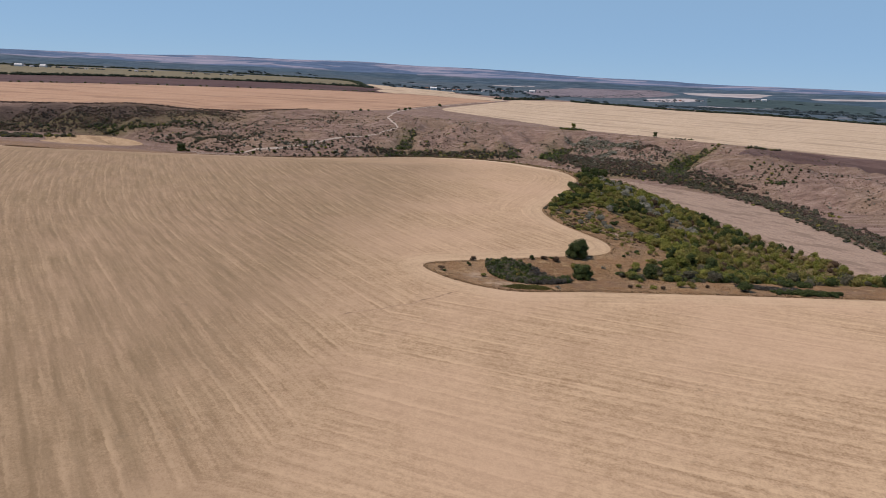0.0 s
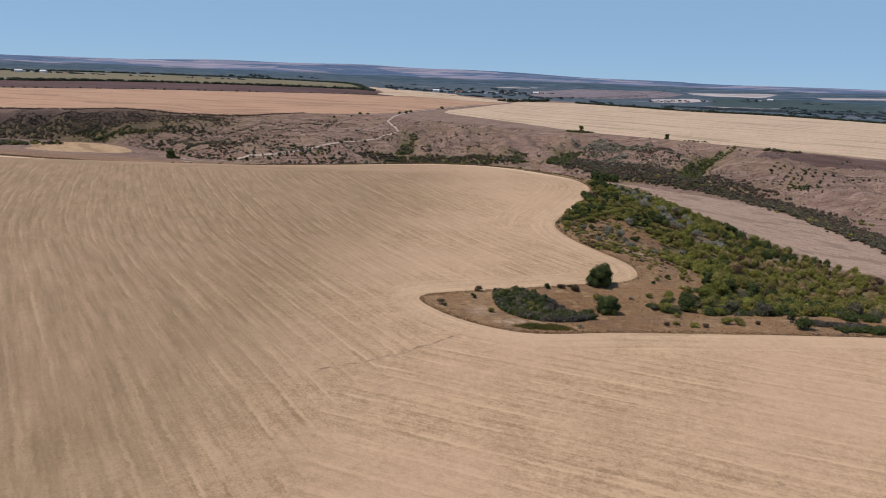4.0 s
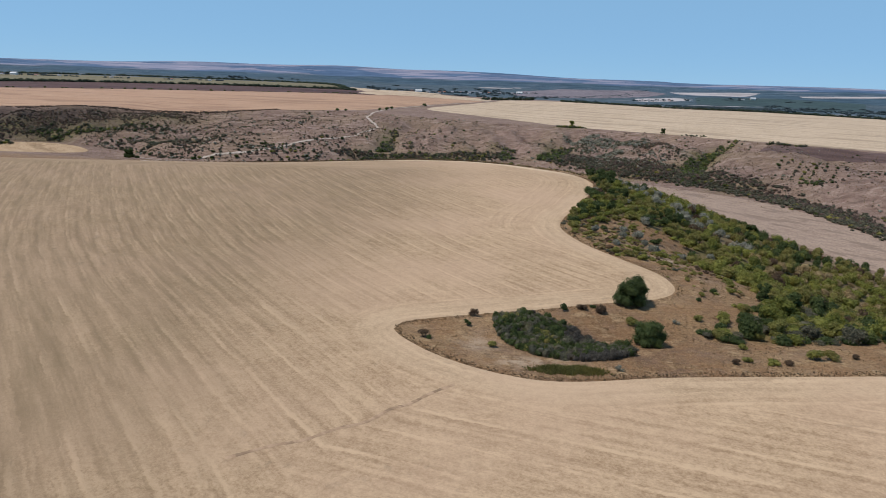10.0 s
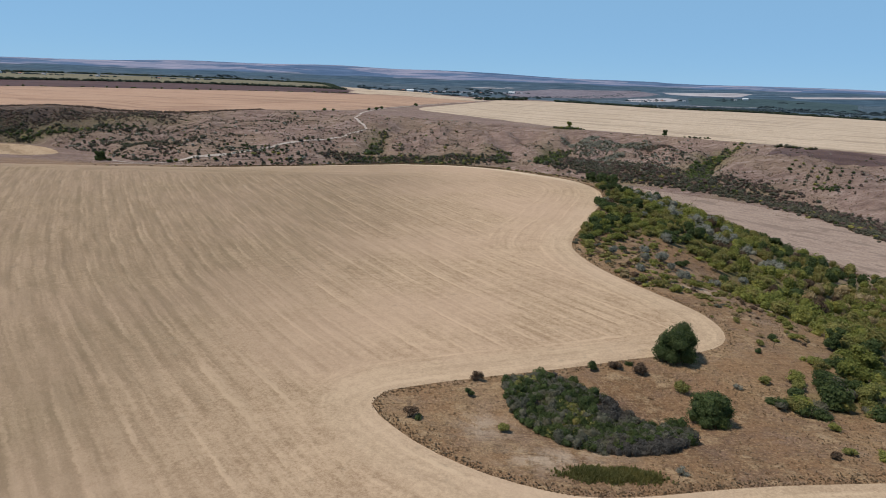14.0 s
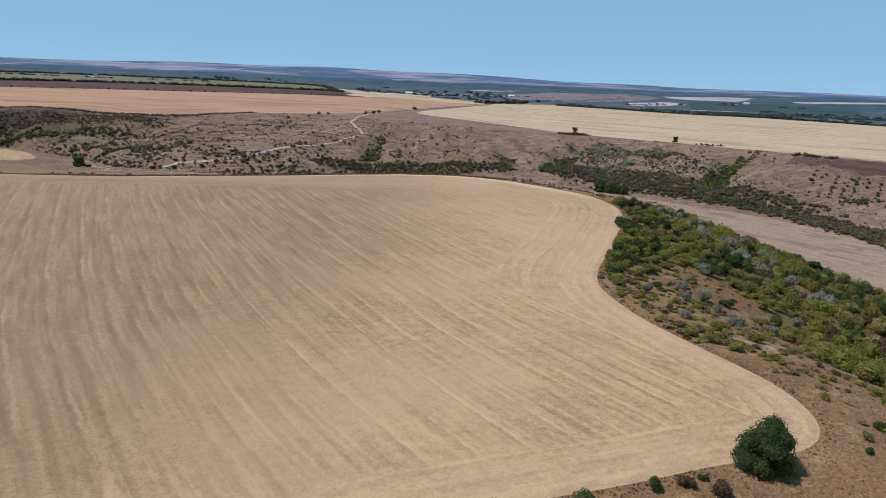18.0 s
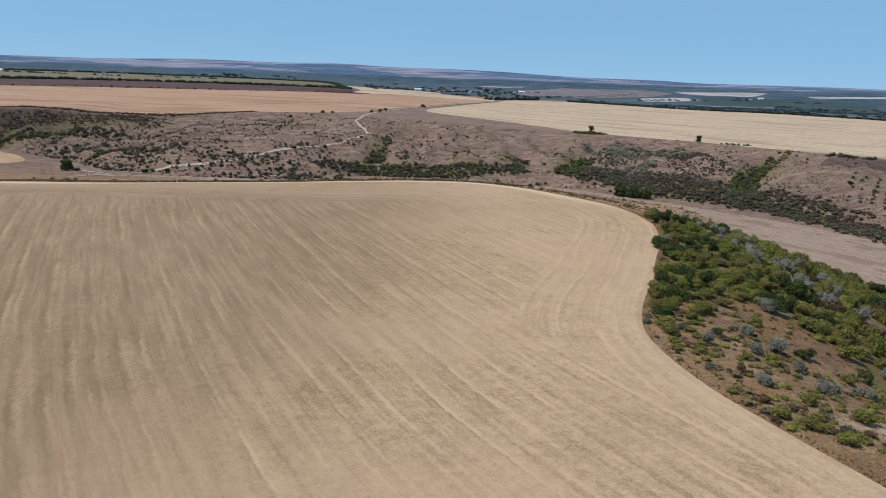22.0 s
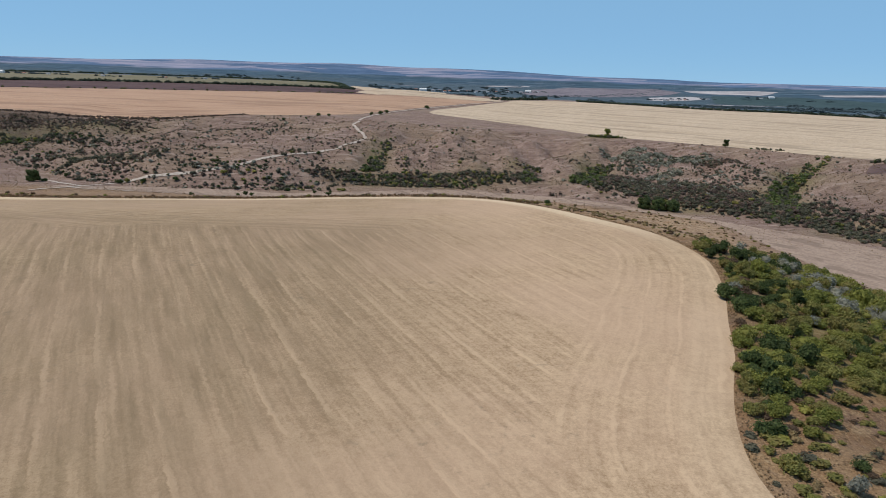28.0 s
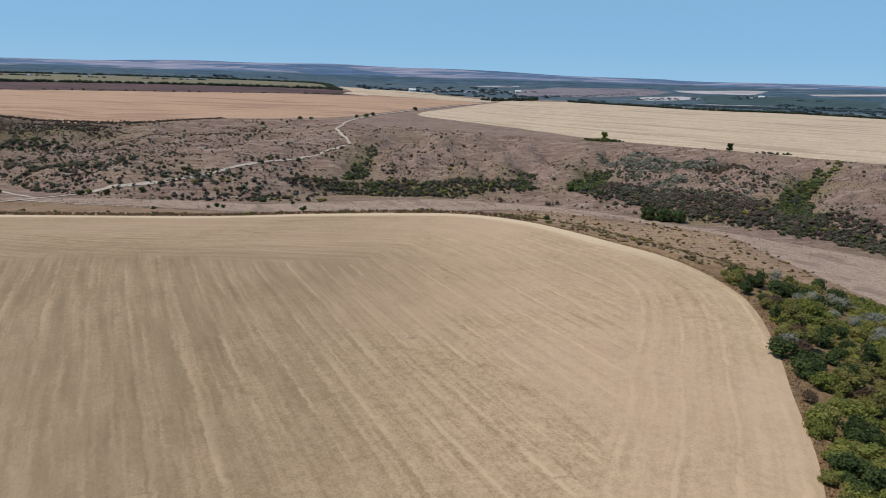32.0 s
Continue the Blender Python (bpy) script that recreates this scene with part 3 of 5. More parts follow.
def region(knots, rounded=4):
    ring = spline(knots, rounded, closed=True) if rounded else np.array(knots, float)
    lo, hi = ring.min(0) - 150, ring.max(0) + 150
    out = np.full(GX.shape, -100.0)
    near = (GX > lo[0]) & (GX < hi[0]) & (GY > lo[1]) & (GY < hi[1])
    out[near] = inside_distance(GX[near], GY[near], ring)
    return out


# what grows on the sheet: straw-coloured rough grass near the field, green in the damp places, woods far off in haze
# tones
SIDE_FOOT = np.interp(GX, SIDE_X, FOOT_Y)
STRAW = smooth(70, 20, -EDGE) * smooth(120, 0, GY - 330) + 0.55 * smooth(60, 25, -EDGE) * smooth(0, 120, GY - 330)
THICKET = [(37, 238), (52, 250), (60, 250), (72, 236), (62, 205), (66, 188), (62, 172), (44, 157), (54, 154), (80, 156), (125, 160), (160, 178), (156, 262),
           (141, 300), (128, 336), (108, 350), (86, 343), (66, 333), (62.8, 326), (62.5, 313), (60, 297), (54, 281), (47, 263), (40.5, 246)]
DENSE = region(THICKET)
GREEN = np.clip(DENSE / 5, 0, 1) * (0.9 - 0.35 * smooth(250, 270, GY)) * smooth(334, 312, GY)
for gx, gy, rx, ry, k in ((0, 535, 55, 9, 0.8), (135, 484, 30, 8, 0.6), (180, 440, 20, 9, 0.6), (168, 484, 10, 18, 1), (190, 516, 13, 11, 1), (210, 535, 11, 8, 0.9), (92, 548, 10, 24, 1), (-195, 553, 20, 9, 0.5),
                          (-290, 600, 55, 10, 0.8), (-350, 610, 110, 14, 0.5), (-240, 618, 45, 16, 0.6), (-36, 572, 8, 30, 0.8), (118, 630, 14, 5, 1), (46, 552, 6, 18, 0.7)):
    GREEN = np.maximum(GREEN, k * np.exp(-((GX - gx) / rx) ** 2 - ((GY - gy) / ry) ** 2))
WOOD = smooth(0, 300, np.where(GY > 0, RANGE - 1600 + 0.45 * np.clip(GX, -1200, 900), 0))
LOAM = np.maximum(np.exp(-((GX + 372) / 145) ** 4 - ((GY - 625) / 34) ** 4), 0.6 * np.exp(-((GX + 235) / 45) ** 2 - ((GY - 634) / 14) ** 2))
LOAM = np.maximum(LOAM, 0.22 * smooth(-120, -260, GX) * smooth(540, 575, GY) * smooth(665, 640, GY))
LOAM = np.maximum(LOAM, 0.2 * np.exp(-((GX - 240) / 55) ** 2 - ((GY - 470) / 50) ** 2))
ROUGH = region([(-20, 402), (-10, 440), (40, 499), (80, 488), (116, 466), (127, 452), (131, 407), (137, 362), (130, 342), (108, 354), (86, 347), (62, 334), (50, 366), (20, 401)], 2)
STRAW = np.maximum(STRAW, 0.8 * np.clip(0.3 + ROUGH / 8, 0, 1))
BARE_SPOTS = 0.4 * np.clip(0.2 + ROUGH / 10, 0, 1)
for gx, gy, rx, ry in ((8, 149, 2.5, 2.5), (13.5, 142.5, 4, 2.2), (20, 144.5, 3, 1.8), (54, 203, 4, 5), (66, 196, 3, 5)):
    BARE_SPOTS = np.maximum(BARE_SPOTS, np.exp(-((GX - gx) / rx) ** 2 - ((GY - gy) / ry) ** 2))


def ground_sheet():
    n = len(XS)
    idx = np.arange(GX.size).reshape(GX.shape)
    inside = np.hypot(XS[None, :-1], YS[:-1, None] - 100) < 3350
    quads = np.stack([idx[:-1, :-1], idx[:-1, 1:], idx[1:, 1:], idx[1:, :-1]], -1)
    verts = np.stack([GX, GY, GZ], -1).reshape(-1, 3)
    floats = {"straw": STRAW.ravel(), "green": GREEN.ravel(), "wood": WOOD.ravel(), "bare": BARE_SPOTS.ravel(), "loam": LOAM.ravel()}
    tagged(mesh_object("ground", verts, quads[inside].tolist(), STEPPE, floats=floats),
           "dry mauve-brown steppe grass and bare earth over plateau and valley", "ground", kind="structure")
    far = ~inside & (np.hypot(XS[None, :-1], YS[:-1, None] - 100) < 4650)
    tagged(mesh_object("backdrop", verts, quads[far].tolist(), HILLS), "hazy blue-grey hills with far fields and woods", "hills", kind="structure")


def lanes():
    """Across-track distances of the two sets of passes and where the southern set begins, the share of weeds, and where the machine turned along the rim."""
    ys = np.arange(-500.0, 520, 2)
    lean = np.interp(ys, (-100, 165, 190, 210, 240, 300, 350, 420), (0.72, 0.72, 0.66, 0.57, 0.51, 0.48, 0.42, 0.38))
    shift = np.interp(GY, ys, np.cumsum(lean) * 2)
    west = (GX + shift) * 0.83
    south = GX * 0.33 + GY * 0.944 + 1.3 * np.sin(GX / 41)
    # the seam between the sets runs from the spit to the south-west
    seam = np.interp(GY, (-400, 40, 66, 82, 98, 112, 124, 134, 145), (-330, -44, -23, -15.5, -15, -14, -6, 4, 60))
    late = smooth(170, 270, GY)
    weeds = np.clip(0.16 + 0.08 * late + smooth(3, -52, GX - np.clip((GY - 140) * 0.20, 0, 24)) * (0.88 + 0.06 * late) + 0.14 * smooth(-20, -45, GX) + 0.13 * value_noise(GX, GY, 50, 21), 0, 1.1)
    weeds = weeds * (1 - 0.35 * smooth(326, 350, GY))
    wide = 8 + 13 * smooth(205, 240, GY)
    turn = np.maximum(smooth(3.5, -3.5, EDGE - wide), smooth(318, 342, GY - 0.06 * GX + 5 * value_noise(GX, GY, 14, 23)))
    return west, south, (GX - seam) * 0.8, weeds, turn


ground_sheet()
LANE, CROSS, SOUTH, WEEDS, TURN = lanes()
sheet("stubble_field", EDGE, STUBBLE, "harvested wheat field of pale straw stubble with harvester lanes", "field", 0.12,
      floats={"lane": LANE, "cross": CROSS, "south": SOUTH, "edge": np.clip(EDGE, 0, 80), "weeds": WEEDS, "turn": TURN})
# the plateau across the valley
BROW = np.interp(GX, SIDE_X, BROW_Y)
ROAD_LINE = [(-176, 452), (-172, 465), (-171, 486), (-166, 506), (-152, 510.5), (-138, 514), (-125, 518.5), (-115, 524.5), (-102, 536), (-91, 544.5), (-77, 555), (-62, 573), (-51, 588), (-47, 602), (-53, 614), (-58, 628), (-56, 648),
             (-50, 717), (-30, 816), (1, 947), (50, 1140), (100, 1300), (118, 1370), (230, 1500)]
sheet("orange_field", region([(-1150, 700), (-700, 700), (-450, 672), (-275, 657), (-248, 648), (-209, 646), (-174, 650), (-139, 660), (-102, 669), (-70, 700), (-56, 745), (-36, 822), (-8, 950),
                              (40, 1140), (86, 1296), (-60, 1300), (-110, 1290), (-219, 1313), (-402, 1200), (-553, 1100), (-654, 975), (-900, 800)]),
      ORANGE_STUBBLE, "orange-tan harvested field on the far plateau", "field", 0.25)
sheet("ploughed_field", region([(-1300, 830), (-900, 806), (-660, 985), (-556, 1108), (-404, 1208), (-219, 1322), (-110, 1300), (-150, 1420), (-172, 1600), (-293, 1757), (-577, 1722), (-788, 1562), (-888, 1318), (-1200, 1100)]),
      PLOUGHED, "dark brown ploughed field behind the orange one", "field", 0.5)
sheet("olive_field", region([(-1250, 1150), (-900, 1335), (-796, 1580), (-580, 1740), (-293, 1775), (-215, 1700), (-250, 1950), (-430, 2650), (-900, 2950), (-1500, 2750), (-1800, 2250), (-1700, 1500)]),
      OLIVE_FIELD, "olive-yellow field beyond the tree line", "field", 0.6)
sheet("pale_field", region([(-4, 870), (-8, 805), (20, 770), (65, 727), (116, 650), (160, 610), (187, 590), (208, 567), (244, 537), (330, 470), (480, 380), (760, 300), (900, 700), (655, 1130), (576, 1240),
                            (450, 1268), (346, 1390), (262, 1480), (150, 1440), (112, 1320), (58, 1130), (18, 960)]),
      PALE_STUBBLE, "pale straw field on the far plateau", "field", 0.25)
sheet("track_side_field", region([(-165, 1420), (-120, 1310), (-20, 1310), (90, 1320), (110, 1380), (60, 1560), (-130, 1620)]), PALE_STUBBLE, "pale field corner beyond the dust road", "field", 0.5)
sheet("bare_strip", region([(219, 497), (237, 525), (256, 518), (274, 506), (294, 488), (345, 440), (332, 425), (277, 465), (260, 485), (240, 491)]), BARE, "bare dark brown strip below the pale field", "field", 0.15)
# the valley floor
sheet("grazed_meadow", region([(-190, 478), (-120, 470), (-60, 478), (0, 488), (40, 501), (80, 489), (116, 467), (128, 452), (130, 432), (132, 407), (135, 380), (140, 345), (146, 315), (152, 285), (158, 240), (190, 220), (192, 300),
                               (189, 375), (179, 410), (160, 435), (130, 462), (104, 486), (60, 512), (0, 522), (-70, 500), (-140, 502)]),
      MEADOW, "closely grazed pinkish meadow on the valley floor", "meadow", 0.06)
sheet("tan_meadow", region([(-336, 546), (-350, 572), (-330, 588), (-290, 580), (-256, 548), (-258, 530), (-290, 518), (-326, 524)]), TAN_FIELD, "tan mown meadow at the foot of the slope", "meadow", 0.08)


def ribbon(name, line, width, mat, label, category, lift=0.1):
    """A strip of track laid over the ground."""
    pts = spline(line, 8)
    d = np.gradient(pts, axis=0)
    side = np.stack([d[:, 1], -d[:, 0]], -1) / np.linalg.norm(d, axis=1)[:, None]
    across = np.linspace(-0.5, 0.5, 5)
    verts, faces = [], []
    for i, (p, s) in enumerate(zip(pts, side)):
        w = width * (1 + 0.25 * math.sin(i * 1.7) * math.sin(i * 0.37))
        for k in across:
            q = p + s * k * w
            far = 1 + max(0.0, q[1] - 690) * 0.004
            verts.append((q[0], q[1], float(land(q[0], q[1])) + lift * far - 0.05 * abs(k)))
    for i in range(len(pts) - 1):
        for k in range(4):
            faces.append((i * 5 + k, i * 5 + k + 1, i * 5 + 6 + k, i * 5 + 5 + k))
    return tagged(mesh_object(name, verts, faces, mat), label, category, kind="structure")


ribbon("dirt_road", ROAD_LINE, 2.0, DUST, "pale chalky dirt road winding up the slope", "road", 0.3)
ribbon("dirt_road", [(-216, 520), (-205, 512), (-196, 505), (-183, 496), (-172, 487)], 2.4, DUST, "pale branch of the dirt road towards the lone tree", "road", 0.2)
ribbon("dirt_road", [(-175, 480), (-160, 470), (-140, 462), (-100, 458)], 2.0, DUST, "faint side track along the valley floor", "road", 0.15)
ribbon("furrow", [(4, 134), (1.2, 131.6), (-1.4, 128.7), (-3.6, 127.2), (-6, 124.3), (-9, 122.7), (-12, 120.3), (-15, 119.1), (-19, 116.6)], 0.55, material("furrow_soil", plain_field((0.31, 0.208, 0.126), (0.43, 0.295, 0.185), 40, 3, 1)), "shallow brown furrow where the lanes meet", "furrow", 0.16)
# far country: orchards and fields in the low land, the remote pale ones greyed for haze
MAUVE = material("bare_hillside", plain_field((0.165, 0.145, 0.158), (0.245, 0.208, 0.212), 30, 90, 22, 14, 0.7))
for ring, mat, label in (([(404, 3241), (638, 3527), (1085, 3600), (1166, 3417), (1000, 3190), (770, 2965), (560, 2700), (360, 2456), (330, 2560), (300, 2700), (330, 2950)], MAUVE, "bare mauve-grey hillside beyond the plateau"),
                         ([(1199, 3500), (1569, 3560), (1675, 3500), (1500, 3290), (1215, 3360)], HAZED_PALE, "pale far field"),
                         ([(872, 2992), (1158, 3177), (1112, 2993), (783, 2631)], HAZED_PALE, "small pale field beside the orchard"),
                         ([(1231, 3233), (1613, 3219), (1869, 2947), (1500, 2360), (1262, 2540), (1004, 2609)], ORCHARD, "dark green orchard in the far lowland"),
                         ([(906, 2440), (1419, 2700), (1395, 2640), (850, 2350)], HAZED_PALE, "narrow pale strip below the orchard"),
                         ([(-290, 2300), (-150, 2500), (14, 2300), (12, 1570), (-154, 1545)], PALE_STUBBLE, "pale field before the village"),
                         ([(209, 3438), (438, 3512), (428, 3427), (204, 3348)], HAZED_PALE, "thin pale field behind the village"),
                         ([(1700, 3330), (2200, 3330), (2300, 3230), (1780, 3230)], HAZED_PALE, "pale far field strip"),
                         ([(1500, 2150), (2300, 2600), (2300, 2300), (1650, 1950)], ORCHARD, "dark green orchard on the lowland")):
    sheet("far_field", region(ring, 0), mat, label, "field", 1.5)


# ---- trees and shrubs ----
def ground_at(x, y):
    return float(land(x, y))


def leaf_arrays(rng, lobes, count, leaf, flat=0.75, low=-0.35):
    """Leaf sprays over the skins of a few lobes, as vertices and quads; each spray is a small bent piece of its own."""
    c, r = np.array([k[:3] for k in lobes], float), np.array([k[3] for k in lobes], float)
    pick = rng.choice(len(lobes), count, p=r ** 2 / (r ** 2).sum())
    d = rng.normal(size=(count, 3))
    d[:, 2] = np.abs(d[:, 2]) * np.where(rng.random(count) < 0.22, low, 1)
    d /= np.linalg.norm(d, axis=1)[:, None]
    reach = rng.uniform(0.72, 1.12, count) + 0.12 * np.sin(d[:, 0] * 7 + pick) * np.cos(d[:, 1] * 6)
    at = c[pick] + d * (r[pick] * reach)[:, None] * np.array([1, 1, flat])
    nrm = d + rng.normal(size=(count, 3)) * 0.5 + np.array([0, 0, 0.35])
    nrm /= np.linalg.norm(nrm, axis=1)[:, None]
    u = np.cross(nrm, rng.normal(size=(count, 3)))
    u /= np.linalg.norm(u, axis=1)[:, None]
    v = np.cross(nrm, u)
    size = leaf * rng.uniform(0.55, 1.35, count)[:, None]
    bend = nrm * size * 0.28
    quads = np.stack([at - u * size - bend, at + v * size * 0.7, at + u * size - bend, at - v * size * rng.uniform(0.4, 0.9, count)[:, None]], 1)
    keep = quads[:, :, 2].min(1) > 0.01
    return quads[keep].reshape(-1, 3)


def core_arrays(lobes, flat=0.75, scale=0.72):
    """Dark inner bodies of the lobes, so that light does not pass straight through."""
    verts, faces = [], []
    for x, y, z, r in lobes:
        at = len(verts)
        for i in range(1, 5):
            for j in range(7):
                p, q = math.pi * i / 5, 2 * math.pi * j / 7
                k = r * scale * (1 + 0.12 * math.sin(3 * q + i))
                verts.append((x + k * math.sin(p) * math.cos(q), y + k * math.sin(p) * math.sin(q), max(0.02, z + k * flat * math.cos(p))))
        for i in range(3):
            for j in range(7):
                faces.append((at + i * 7 + j, at + (i + 1) * 7 + j, at + (i + 1) * 7 + (j + 1) % 7, at + i * 7 + (j + 1) % 7))
        faces.append(tuple(at + j for j in range(7)))
        faces.append(tuple(at + 21 + j for j in reversed(range(7))))
    return verts, faces


def foliage_mesh(name, rng, lobes, count, leaf, mat, flat=0.75, core=0.72):
    verts, faces = core_arrays(lobes, flat, core) if core else ([], [])
    sprays = leaf_arrays(rng, lobes, count, leaf, flat)
    at = len(verts)
    verts = verts + sprays.tolist()
    faces = faces + [(at + 4 * i, at + 4 * i + 1, at + 4 * i + 2, at + 4 * i + 3) for i in range(len(sprays) // 4)]
    me = bpy.data.meshes.new(name)
    me.from_pydata(verts, [], faces)
    me.materials.append(mat)
    me.update()
    return me


def limb(bm, a, b, ra, rb, sides=6):
    a, b = Vector(a), Vector(b)
    q = (b - a).to_track_quat("Z", "Y")
    rings = []
    for p, r in ((a, ra), (a.lerp(b, 0.5) + q @ Vector((ra * 0.35, -ra * 0.25, 0)), (ra + rb) / 2), (b, rb)):
        rings.append([bm.verts.new(p + q @ Vector((r * math.cos(k), r * math.sin(k), 0))) for k in np.linspace(0, 2 * math.pi, sides, endpoint=False)])
    for one, two in zip(rings, rings[1:]):
        for i in range(sides):
            bm.faces.new((one[i], one[(i + 1) % sides], two[(i + 1) % sides], two[i]))
    bm.faces.new(rings[-1])


def part(name, bm, mat, parent, label=""):
    me = bpy.data.meshes.new(name)
    bm.to_mesh(me)
    bm.free()
    me.materials.append(mat)
    ob = new(name, me)
    ob.parent = parent
    return tagged(ob, label)


def mesh_part(name, me, parent, label=""):
    ob = new(name, me)
    ob.parent = parent
    return tagged(ob, label)


SHRUBS = {}


def shrub_model(kind, shape, seed):
    """One shrub of a colour and habit, about a metre across, standing at the origin; the copies are scaled."""
    key = (kind, shape, seed)
    if key in SHRUBS:
        return SHRUBS[key]
    rng = np.random.default_rng(100 + seed * 7 + len(kind) + 31 * len(shape))
    n = {"round": 6, "spread": 7, "spiky": 4, "tall": 6}[shape]
    lobes = []
    for i in range(n):
        a, d = rng.uniform(0, 6.28), rng.uniform(0.08, 0.33 if shape != "spread" else 0.5)
        z = {"round": rng.uniform(0.14, 0.40), "spread": rng.uniform(0.10, 0.24), "spiky": rng.uniform(0.16, 0.38), "tall": rng.uniform(0.18, 0.7)}[shape]
        lobes.append((d * math.cos(a), d * math.sin(a), z, rng.uniform(0.2, 0.32) * (0.85 if shape == "tall" else 1)))
    count = {"round": 800, "spread": 800, "spiky": 520, "tall": 800}[shape]
    leaf_size = 0.046 if shape != "spiky" else 0.042
    me = foliage_mesh("foliage", rng, lobes, count, leaf_size, LEAVES[kind], 0.8, 0.66 if shape != "spiky" else 0.45)
    stems = bmesh.new()
    for x, y, z, r in lobes[:4]:
        limb(stems, (x * 0.15, y * 0.15, -0.05), (x, y, z), 0.022, 0.008, 4)
    st = bpy.data.meshes.new("stems")
    stems.to_mesh(st)
    stems.free()
    st.materials.append(BARK)
    SHRUBS[key] = (me, st)
    return SHRUBS[key]


def shrub(x, y, size, kind, shape="round", label="", group="", tall=1.0, seed=None, name="shrub", category="shrub"):
    rng = random.Random(round(x * 13 + y * 7))
    me, st = shrub_model(kind, shape, rng.randrange(4) if seed is None else seed)
    root = new(name)
    root.matrix_world = pose(x, y, ground_at(x, y), 0, 0, rng.uniform(0, 360)) @ Matrix.Diagonal((size, size, size * tall, 1))
    mesh_part("foliage", me, root)
    mesh_part("stems", st, root)
    return tagged(root, label or SHRUB_LABEL[kind], category, group)


SHRUB_LABEL = {
    "dark": "dense dark green shrub on the dry slope", "green": "fresh green leafy shrub in the thicket", "olive": "olive-green shrub with browning leaves on dry grass",
    "scrub": "dusty grey-green shrub on dry grass", "hill": "dusky grey-green shrub on dry grass", "plum": "bare-twigged dusky shrub in the thicket", "yellow": "low yellow-green shrub among dry grass", "grey": "silver-grey leaved bush on the slope", "brown": "withered brown shrub on dry grass", "wood": "distant dark tree",
}


def tree(x, y, tall, wide, kind, label, seed, trunk=0.16, name="tree", category="tree", count=4200, leaf_size=0.19):
    """A broadleaf tree: tapered trunk, forking limbs, a crown of many leaf sprays with gaps."""
    rng = np.random.default_rng(seed)
    root = new(name)
    root.matrix_world = pose(x, y, ground_at(x, y))
    bm = bmesh.new()
    limb(bm, (0, 0, -0.2), (0.05 * wide, 0, tall * 0.34), trunk * 1.4, trunk * 0.9, 9)
    part("trunk", bm, BARK, root, "short grey-brown trunk")
    lobes = [(0, 0, tall * 0.56, wide * 0.33)] + [(wide * 0.30 * math.cos(k), wide * 0.30 * math.sin(k), tall * 0.2, wide * 0.19) for k in (0.4, 1.7, 2.9, 4.1, 5.3)]
    for i in range(13):
        a = i * 2.4 + rng.uniform(-0.3, 0.3)
        d, z = wide * rng.uniform(0.2, 0.34), tall * rng.uniform(0.17, 0.8)
        d *= 1.05 - 0.35 * abs(z / tall - 0.45)
        lobes.append((d * math.cos(a), d * math.sin(a), z, wide * rng.uniform(0.14, 0.21)))
    for i, (lx, ly, lz, r) in enumerate(lobes[6:13]):
        bm = bmesh.new()
        limb(bm, (0.04 * wide, 0, tall * rng.uniform(0.18, 0.33)), (lx, ly, lz), trunk * 0.55, trunk * 0.15, 6)
        part("limb", bm, BARK, root)
    mesh_part("crown", foliage_mesh("crown", rng, lobes, count, leaf_size, LEAVES[kind], 0.9, 0.78), root)
    return tagged(root, label, category)


def cover(name, spots, kind, label, category, seed, count=34, leaf_size=0.16, mat=None):
    """Far or countless growth as one object: (x, y, width, height) for each clump."""
    rng = np.random.default_rng(seed)
    verts, faces = [], []
    zs = land(np.array([s[0] for s in spots]), np.array([s[1] for s in spots]))
    bases = []
    for k in range(6):
        lobes = [(rng.uniform(-0.22, 0.22), rng.uniform(-0.22, 0.22), rng.uniform(0.12, 0.5), rng.uniform(0.26, 0.38)) for _ in range(4)]
        cv, cf = core_arrays(lobes[:2], 1.0, 0.85)
        sp = leaf_arrays(rng, lobes, count, leaf_size, 1.0)
        v = np.vstack([np.array(cv), sp])
        bases.append((v, [list(f) for f in cf] + [[len(cv) + 4 * i + j for j in range(4)] for i in range(len(sp) // 4)]))
    at = 0
    for (x, y, w, h), z in zip(spots, zs):
        v, f = bases[int(rng.integers(6))]
        a = rng.uniform(0, 6.28)
        c, s = math.cos(a) * w, math.sin(a) * w
        verts.append(np.stack([x + v[:, 0] * c - v[:, 1] * s, y + v[:, 0] * s + v[:, 1] * c, z - 0.05 * h + v[:, 2] * h], -1))
        faces += [[at + i for i in q] for q in f]
        at += len(v)
    ob = mesh_object(name, np.vstack(verts), faces, mat or LEAVES[kind], smooth_faces=False)
    return tagged(ob, label, category, kind="stuff")


# the lone tree in the bay of the field, and the round bush below it
tree(35.6, 167.0, 5.0, 6.3, "dark", "solitary round dark green tree at the edge of the stubble", 5, 0.2, count=10000, leaf_size=0.115)
tree(34.2, 152.2, 4.2, 5.2, "dark", "dense rounded dark green bush in the rough grass", 8, 0.12, "bush", "bush", 6500, 0.10)
tree(63.6, 176.2, 4.2, 2.6, "dark", "slim dark young tree rising from the thicket edge", 9, 0.08, "young_tree", "tree", 2200, 0.11)
tree(-205.7, 504, 7.0, 7.6, "dark", "dark round tree on the valley floor", 12, 0.18, count=2400, leaf_size=0.22)
tree(184, 590, 5.2, 4.2, "dark", "single dark tree on the rim of the pale field", 13, 0.14, count=2200, leaf_size=0.19)
tree(119, 634, 7.0, 5.0, "green", "tall green tree on the plateau rim", 14, 0.16, count=2200, leaf_size=0.2)
